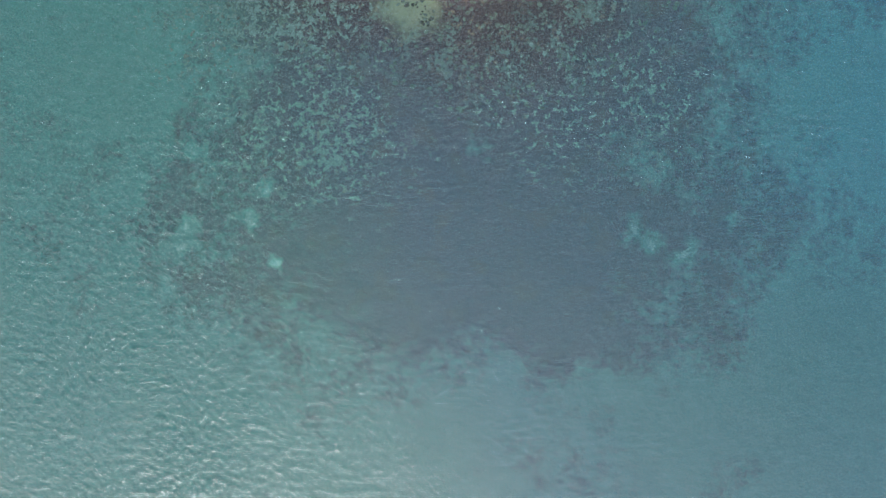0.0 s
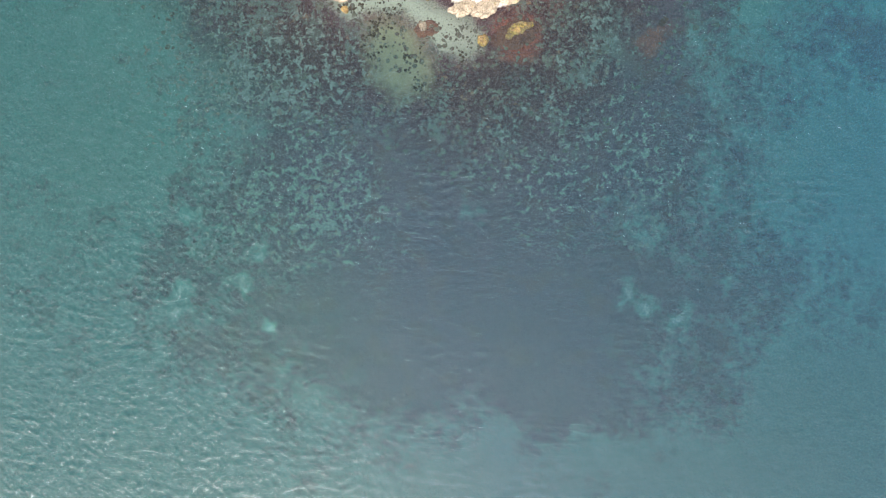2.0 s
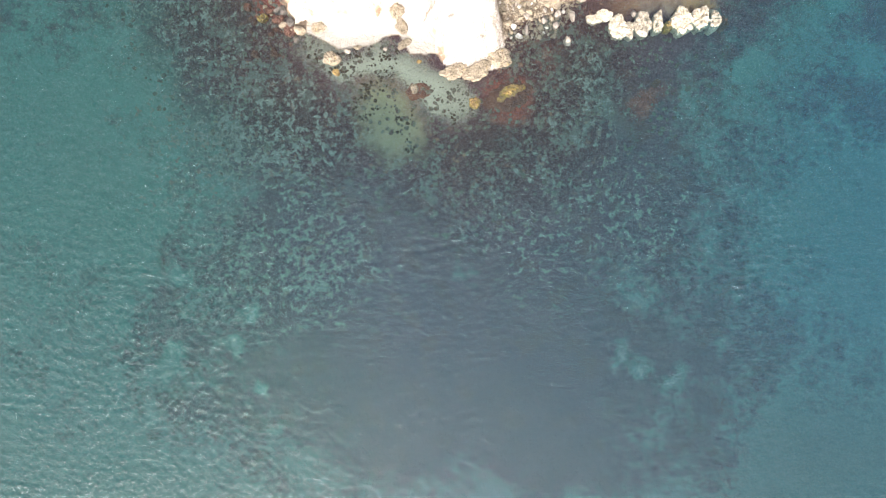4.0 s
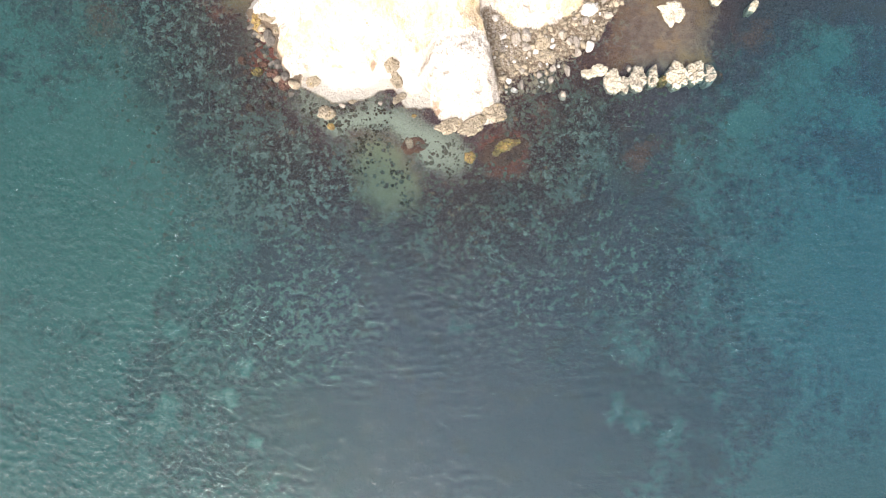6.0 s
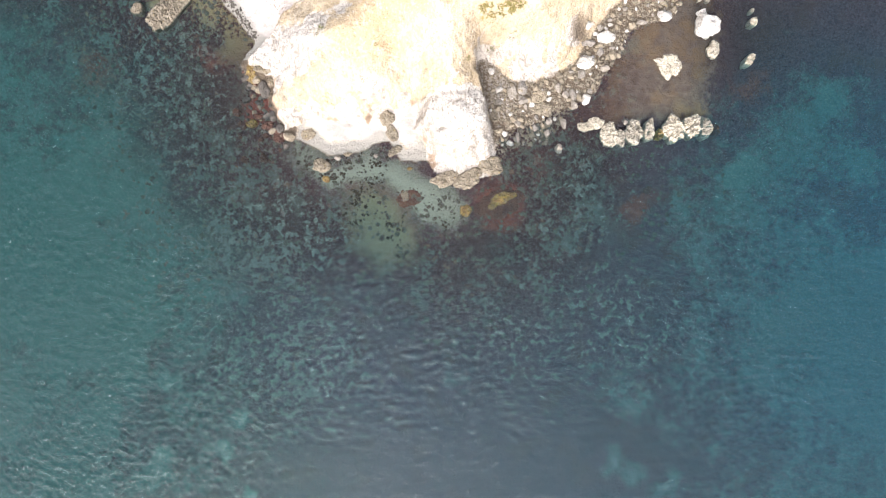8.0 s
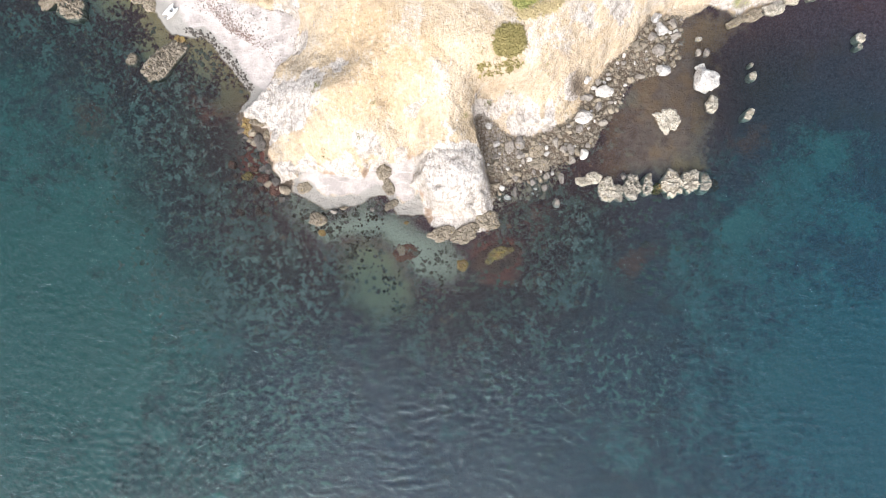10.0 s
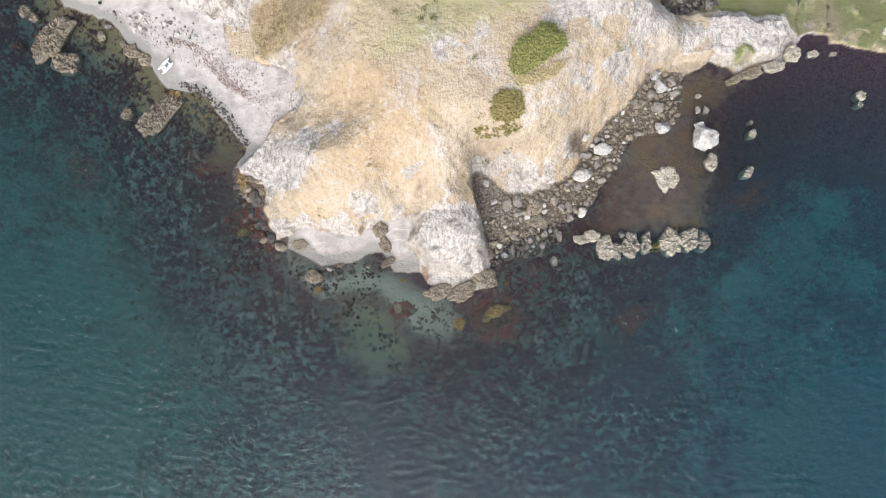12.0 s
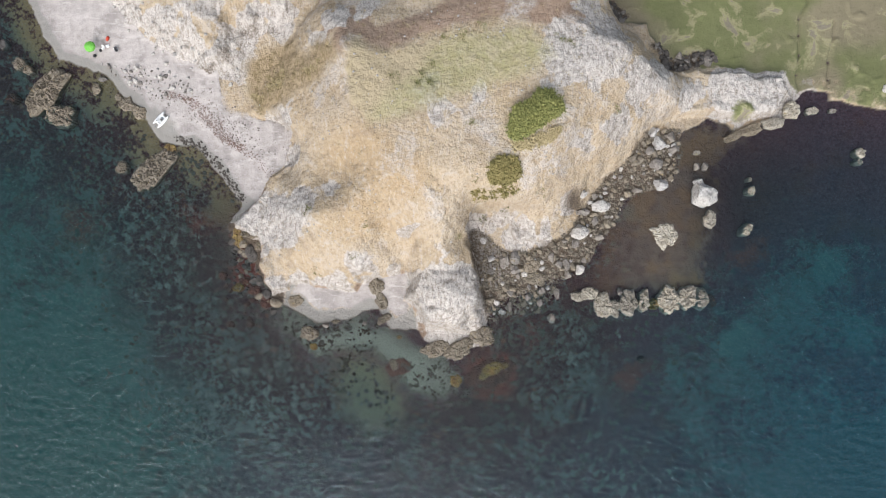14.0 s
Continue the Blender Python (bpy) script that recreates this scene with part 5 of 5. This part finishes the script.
_cove = [p for p in scatter(SHALLOW, 120, 55) + scatter(OLIVE, 90, 56) if p[1] < 11.5 and fbm(np.array([p[0]]), np.array([p[1]]), 4.5, 2, 32)[0] > 0.0]
_cove = [(x + _rnd.gauss(0, 0.45), y + _rnd.gauss(0, 0.4)) for x, y in _cove for _ in range(4)]
stones("weed_clumps", _cove, 0.12, 0.5, WEED, "dark weed clumps on the pale cove bed", "seaweed", 6, 0.35, 0.1, 2.2)
_wrack = []
for _line in (WRACK, WRACK, WRACK_UPPER):
    for (ax, ay), (bx, by) in zip(_line, _line[1:]):
        for _ in range(85):
            u = _rnd.random()
            _wrack.append((ax + (bx - ax) * u + _rnd.gauss(0, 0.42), ay + (by - ay) * u + _rnd.gauss(0, 0.42)))
WRACK_BITS = plain_material("dry_wrack", (0.1, 0.07, 0.06), (0.26, 0.18, 0.15), 5.0, 0.9)
stones("seaweed_line", _wrack, 0.05, 0.17, WRACK_BITS, "line of dry reddish seaweed across the beach", "seaweed", 7, 0.3, 0.2, 1.6)

# ---- plants ----
REED_GREEN = leaf_material("reed_leaf", (0.06, 0.08, 0.02), (0.36, 0.35, 0.12))
REED_DRY = leaf_material("olive_leaf", (0.12, 0.11, 0.035), (0.33, 0.27, 0.11))
CANE = plain_material("dry_cane", (0.22, 0.17, 0.07), (0.36, 0.29, 0.13), 8.0)
TUFT = leaf_material("dry_tuft", (0.26, 0.22, 0.1), (0.52, 0.42, 0.25))
LAWN = leaf_material("lawn_blade", (0.28, 0.29, 0.1), (0.5, 0.47, 0.23))
GREEN_TUFT = leaf_material("green_tuft", (0.09, 0.1, 0.025), (0.22, 0.21, 0.07))


def thicket(outline, count, low, high, material, label, seed, name="reed_thicket"):
    """Canes with long bent leaves, thickest in the middle."""
    mid = (sum(p[0] for p in outline) / len(outline), sum(p[1] for p in outline) / len(outline))
    thing = new(name)
    thing.location = (*mid, height(*mid))
    tagged(thing, label, "shrub")
    places = scatter(outline, count, seed, 0.1)
    rnd = random.Random(seed)
    canes, leaves, faces = bmesh.new(), [], []
    edge = inside(outline, np.array([p[0] for p in places]), np.array([p[1] for p in places]))
    for (x, y), d in zip(places, edge):
        z, h = height(x, y), rnd.uniform(low, high) * min(1.0, 0.45 + 0.35 * d)
        tip = (x + rnd.gauss(0, 0.2), y + rnd.gauss(0, 0.2), z + h)
        if rnd.random() < 0.35:
            low3 = [canes.verts.new((x + 0.018 * math.cos(k), y + 0.018 * math.sin(k), z - 0.05)) for k in (0, 2.1, 4.2)]
            top3 = [canes.verts.new((tip[0] + 0.012 * math.cos(k), tip[1] + 0.012 * math.sin(k), tip[2])) for k in (0, 2.1, 4.2)]
            for k in range(3):
                canes.faces.new((low3[k], low3[(k + 1) % 3], top3[(k + 1) % 3], top3[k]))
        for _ in range(7):
            u, a = rnd.uniform(0.35, 1.0), rnd.uniform(0, 6.28)
            bx, by, bz = x + (tip[0] - x) * u, y + (tip[1] - y) * u, z + h * u
            length, w = rnd.uniform(0.35, 0.75), rnd.uniform(0.05, 0.11)
            dx, dy = math.cos(a), math.sin(a)
            n = len(leaves)
            leaves += [(bx - dy * w * 0.3, by + dx * w * 0.3, bz), (bx + dy * w * 0.3, by - dx * w * 0.3, bz),
                       (bx + dx * length * 0.5 + dy * w, by + dy * length * 0.5 - dx * w, bz + length * 0.42), (bx + dx * length * 0.5 - dy * w, by + dy * length * 0.5 + dx * w, bz + length * 0.42),
                       (bx + dx * length, by + dy * length, bz + length * 0.15)]
            faces += [(n, n + 1, n + 2, n + 3), (n + 3, n + 2, n + 4)]
    inv = Matrix.Translation(-thing.location)
    part("canes", canes, CANE, thing).matrix_local = inv
    leaf = new("leaves", mesh_from("leaves", leaves, faces, material))
    leaf.parent, leaf.matrix_local = thing, inv
    return thing


REEDS = [(10.9, 42.2), (11.5, 43.5), (13.8, 44.7), (15.1, 46.2), (16.7, 46.1), (18.0, 45.0), (19.0, 43.4), (17.5, 42.2), (15.5, 41.0), (13.4, 39.7), (12.0, 38.8), (10.7, 39.3)]
REED_FRINGE = [(11.0, 39.0), (13.1, 39.3), (16.1, 40.0), (18.2, 41.1), (18.7, 40.3), (16.9, 38.8), (14.0, 37.6), (11.6, 37.3)]
OLIVE_SHRUB = [(8.0, 35.6), (9.0, 36.3), (11.1, 36.6), (12.6, 35.7), (12.7, 34.0), (11.5, 33.2), (9.8, 32.6), (8.1, 32.9), (7.5, 33.7), (7.8, 34.7)]
LOW_SHRUB = [(5.2, 32.4), (8.3, 32.0), (10.4, 32.6), (12.8, 32.3), (12.1, 31.4), (9.1, 31.1), (6.5, 30.7), (5.0, 31.1)]
TUFTS = [(-2.5, 49.2), (-0.4, 50.7), (-0.8, 47.6), (0.9, 54.4), (3.9, 55.2), (6.9, 56.1), (-2.9, 47.6), (-6.3, 48.5), (18.8, 54.0), (19.7, 53.6), (-11.4, 26.7), (-20.8, 29.3), (-20.9, 19.5), (-14.3, 21.6), (5.2, 41.4), (16.2, 32.3), (3.5, 25.0), (7.7, 28.8), (11.1, 29.4), (6.4, 30.9), (28.1, 44.7), (6.0, 33.5), (8.1, 32.2)]
thicket(REEDS, 1500, 1.4, 2.3, REED_GREEN, "dense green reed thicket on the dry headland", 71)
thicket(REED_FRINGE, 150, 0.25, 0.6, TUFT, "low straw-coloured fringe of dry reeds below the thicket", 72)
thicket(OLIVE_SHRUB, 520, 0.7, 1.3, REED_DRY, "rounded olive-green shrub on the slope", 73, "shrub")
thicket(LOW_SHRUB, 60, 0.3, 0.6, REED_DRY, "sparse low olive scrub beside the shrub", 74, "shrub")


def tufts(name, places, low, high, wide, lean, per, radius, material, label, seed):
    co, faces = blades(places, low, high, wide, lean, per, seed, radius)
    tagged(new(name, mesh_from(name, co, faces, material)), label, "grass", kind="stuff")


_spots = []
for x, y in TUFTS:
    _spots += [(x + _rnd.gauss(0, 0.4), y + _rnd.gauss(0, 0.35)) for _ in range(6)]
tufts("green_tufts", _spots, 0.15, 0.4, 0.06, 0.8, 12, 0.25, GREEN_TUFT, "small dark green tufts dotted over the headland", 81)
tufts("heath_tussocks", [p for p in scatter(SCRUB, 520, 82) if fbm(np.array([p[0]]), np.array([p[1]]), 4.0, 3, 34)[0] > 0.05], 0.2, 0.6, 0.08, 1.0, 10, 0.35, TUFT, "brown and olive heath tussocks on the slope", 83)
tufts("lawn_tussocks", scatter(GRASS, 500, 84), 0.06, 0.16, 0.05, 0.9, 8, 0.4, LAWN, "thin green grass on the level top", 85)
_dry = [p for p in scatter(C12_ALL, 900, 86, 1.0) if p[1] < 72]
tufts("dry_tufts", _dry, 0.1, 0.28, 0.06, 0.9, 9, 0.22, TUFT, "sparse dry grass tufts on bare soil", 87)

# ---- the beach: parasol, bags, chairs and a pedal boat ----
GREEN_CLOTH = plain_material("green_cloth", (0.13, 0.43, 0.05), (0.2, 0.52, 0.1), 3.0, 0.6)
METAL = plain_material("painted_pole", (0.6, 0.6, 0.6), (0.7, 0.7, 0.7), 5.0, 0.35)
WHITE_PLASTIC = plain_material("white_plastic", (0.74, 0.74, 0.73), (0.84, 0.84, 0.82), 2.0, 0.4, 0.05)
DARK_CLOTH = plain_material("dark_cloth", (0.02, 0.02, 0.022), (0.05, 0.05, 0.055), 6.0, 0.8)
RED_CLOTH = plain_material("red_cloth", (0.5, 0.06, 0.035), (0.62, 0.1, 0.06), 5.0, 0.75)
BLUE_PLASTIC = plain_material("grey_plastic", (0.2, 0.22, 0.24), (0.28, 0.3, 0.32), 4.0, 0.45)


def parasol(x, y):
    thing = new("beach_umbrella")
    thing.location = (x, y, height(x, y))
    tagged(thing, "bright green beach umbrella planted in pale sand", "umbrella")
    bm, n, rim, top = bmesh.new(), 8, 0.98, 2.25
    apex = bm.verts.new((0, 0, top))
    rings = []
    for r, z in ((0.45, top - 0.12), (0.85, top - 0.3), (rim, top - 0.55), (rim, top - 0.68)):
        rings.append([bm.verts.new((r * math.cos(math.pi * s / n) * (1 if s % 2 == 0 else 0.955), r * math.sin(math.pi * s / n) * (1 if s % 2 == 0 else 0.955), z - (0.02 if s % 2 else 0))) for s in range(2 * n)])
    for s in range(2 * n):
        t = (s + 1) % (2 * n)
        bm.faces.new((apex, rings[0][s], rings[0][t]))
        for a, b in zip(rings, rings[1:]):
            bm.faces.new((a[s], b[s], b[t], a[t]))
    canopy = part("canopy", bm, GREEN_CLOTH, thing, "bright green cloth canopy")
    part("finial", rod(bmesh.new(), (0, 0, top - 0.02), (0, 0, top + 0.1), 0.025), METAL, canopy)
    part("pole", rod(bmesh.new(), (0, 0, -0.3), (0, 0, top), 0.02), METAL, thing)
    for s in range(n):
        a = 2 * math.pi * s / n
        part("rib", rod(bmesh.new(), (0, 0, top - 0.05), (rim * 0.98 * math.cos(a), rim * 0.98 * math.sin(a), top - 0.57), 0.008, 5), METAL, thing)


def camp_chair(x, y, turn, cloth, label):
    thing = new("camping_chair")
    thing.matrix_world = pose(x, y, height(x, y) - 0.01, 0, 0, turn)
    tagged(thing, label, "chair", "chairs by the umbrella")
    part("seat", box(bmesh.new(), (0.52, 0.5, 0.03), (0, 0, 0.42), (4, 0, 0), 0.01), cloth, thing)
    part("backrest", box(bmesh.new(), (0.52, 0.03, 0.55), (0, -0.32, 0.68), (18, 0, 0), 0.01), cloth, thing)
    for sx in (-0.27, 0.27):
        part("armrest", box(bmesh.new(), (0.06, 0.5, 0.03), (sx, 0, 0.62), (0, 0, 0), 0.008), BLUE_PLASTIC, thing)
        part("leg", rod(bmesh.new(), (sx, 0.24, 0), (sx, 0.2, 0.62), 0.012), METAL, thing)
        part("leg", rod(bmesh.new(), (sx, -0.28, 0), (sx, -0.22, 0.62), 0.012), METAL, thing)


def cool_box(x, y, turn):
    thing = new("cool_box")
    thing.matrix_world = pose(x, y, height(x, y) - 0.01, 0, 0, turn)
    tagged(thing, "white plastic cool box standing on the sand", "cool box")
    part("body", box(bmesh.new(), (0.6, 0.38, 0.34), (0, 0, 0.17), (0, 0, 0), 0.03), WHITE_PLASTIC, thing)
    part("lid", box(bmesh.new(), (0.63, 0.41, 0.07), (0, 0, 0.378), (0, 0, 0), 0.02), WHITE_PLASTIC, thing)
    part("handle", box(bmesh.new(), (0.3, 0.03, 0.03), (0, 0, 0.45), (0, 0, 0), 0.008), BLUE_PLASTIC, thing)


def bag(name, x, y, turn, size, material, label):
    bm = rock_shape(hash_of(name, x), 2, 0, 0.18)
    bmesh.ops.transform(bm, matrix=Matrix.Diagonal((size[0] / 2, size[1] / 2, size[2] / 2, 1)), verts=bm.verts)
    thing = new(name)
    thing.matrix_world = pose(x, y, height(x, y) + size[2] * 0.42, 0, 0, turn)
    tagged(thing, label, "bag")
    part("body", bm, material, thing, "", True)
    for s in (-1, 1):
        strap = bmesh.new()
        for k in range(5):
            a, b = math.pi * k / 5, math.pi * (k + 1) / 5
            rod(strap, (size[0] * 0.25 * math.cos(a), s * size[1] * 0.2, size[2] * (0.35 + 0.3 * math.sin(a))), (size[0] * 0.25 * math.cos(b), s * size[1] * 0.2, size[2] * (0.35 + 0.3 * math.sin(b))), 0.015, 5)
        part("strap", strap, material, thing)


def hash_of(name, x):
    return 500 + len(name) * 7 + int(abs(x) * 10) % 50


def pedal_boat(x, y, turn):
    thing = new("pedal_boat")
    thing.matrix_world = pose(x, y, max(height(x + dx, y + dy) for dx in (-1, 0, 1) for dy in (-1, 0, 1)) - 0.02, 0, 0, turn)
    tagged(thing, "small white twin-hulled pedal boat on the wet sand", "boat")
    for side in (-0.55, 0.55):
        bm = bmesh.new()
        rows = []
        for k in range(11):
            u = -1 + k / 5
            w, keel, deck = 0.27 * (1 - abs(u) ** 3.2) + 0.02, 0.05 + 0.22 * abs(u) ** 3, 0.42 + 0.07 * abs(u) ** 2
            rows.append([bm.verts.new((1.45 * u, side + s * w, z)) for s, z in ((-1, deck), (-0.75, keel + 0.1), (0, keel), (0.75, keel + 0.1), (1, deck), (0.6, deck + 0.06), (-0.6, deck + 0.06))])
        for a, b in zip(rows, rows[1:]):
            for s in range(7):
                bm.faces.new((a[s], b[s], b[(s + 1) % 7], a[(s + 1) % 7]))
        bm.faces.new(rows[0][::-1])
        bm.faces.new(rows[-1])
        bmesh.ops.recalc_face_normals(bm, faces=bm.faces)
        part("hull", bm, WHITE_PLASTIC, thing, "", True)
    for at in (-0.75, 0.7):
        part("cross_beam", box(bmesh.new(), (0.32, 1.15, 0.07), (at, 0, 0.46), (0, 0, 0), 0.02), WHITE_PLASTIC, thing)
    part("deck", box(bmesh.new(), (0.75, 0.7, 0.05), (-0.45, 0, 0.49), (0, 0, 0), 0.015), WHITE_PLASTIC, thing)
    for side in (-0.3, 0.3):
        seat = part("seat", box(bmesh.new(), (0.42, 0.42, 0.1), (-0.35, side, 0.57), (0, 0, 0), 0.03), WHITE_PLASTIC, thing)
        part("backrest", box(bmesh.new(), (0.08, 0.42, 0.4), (-0.6, side, 0.78), (0, -12, 0), 0.03), WHITE_PLASTIC, seat)
    part("pedal_box", box(bmesh.new(), (0.35, 0.4, 0.22), (0.4, 0, 0.5), (0, 0, 0), 0.04), BLUE_PLASTIC, thing, "grey pedal box")
    part("rudder", box(bmesh.new(), (0.3, 0.03, 0.35), (-1.5, 0, 0.3), (0, 0, 0), 0.01), BLUE_PLASTIC, thing)


parasol(-61.4, 58.8)
camp_chair(-59.7, 58.9, 160, WHITE_PLASTIC, "white folding chair on the sand beside the umbrella")
camp_chair(-57.2, 58.5, 200, DARK_CLOTH, "dark folding chair standing apart on the sand")
cool_box(-58.9, 59.3, 25)
bag("backpack", -61.4, 57.7, 30, (0.65, 0.55, 0.5), DARK_CLOTH, "dark backpack lying below the umbrella's edge")
bag("backpack", -60.3, 58.6, 80, (0.5, 0.45, 0.45), DARK_CLOTH, "dark backpack beside the white folding chair")
bag("beach_bag", -58.9, 60.6, 70, (0.95, 0.6, 0.45), RED_CLOTH, "red beach bag lying on the shingle")
bag("beach_bag", -57.6, 59.0, 10, (0.7, 0.5, 0.4), WHITE_PLASTIC, "white beach bag beside the dark chair")
pedal_boat(-49.2, 46.1, 47)
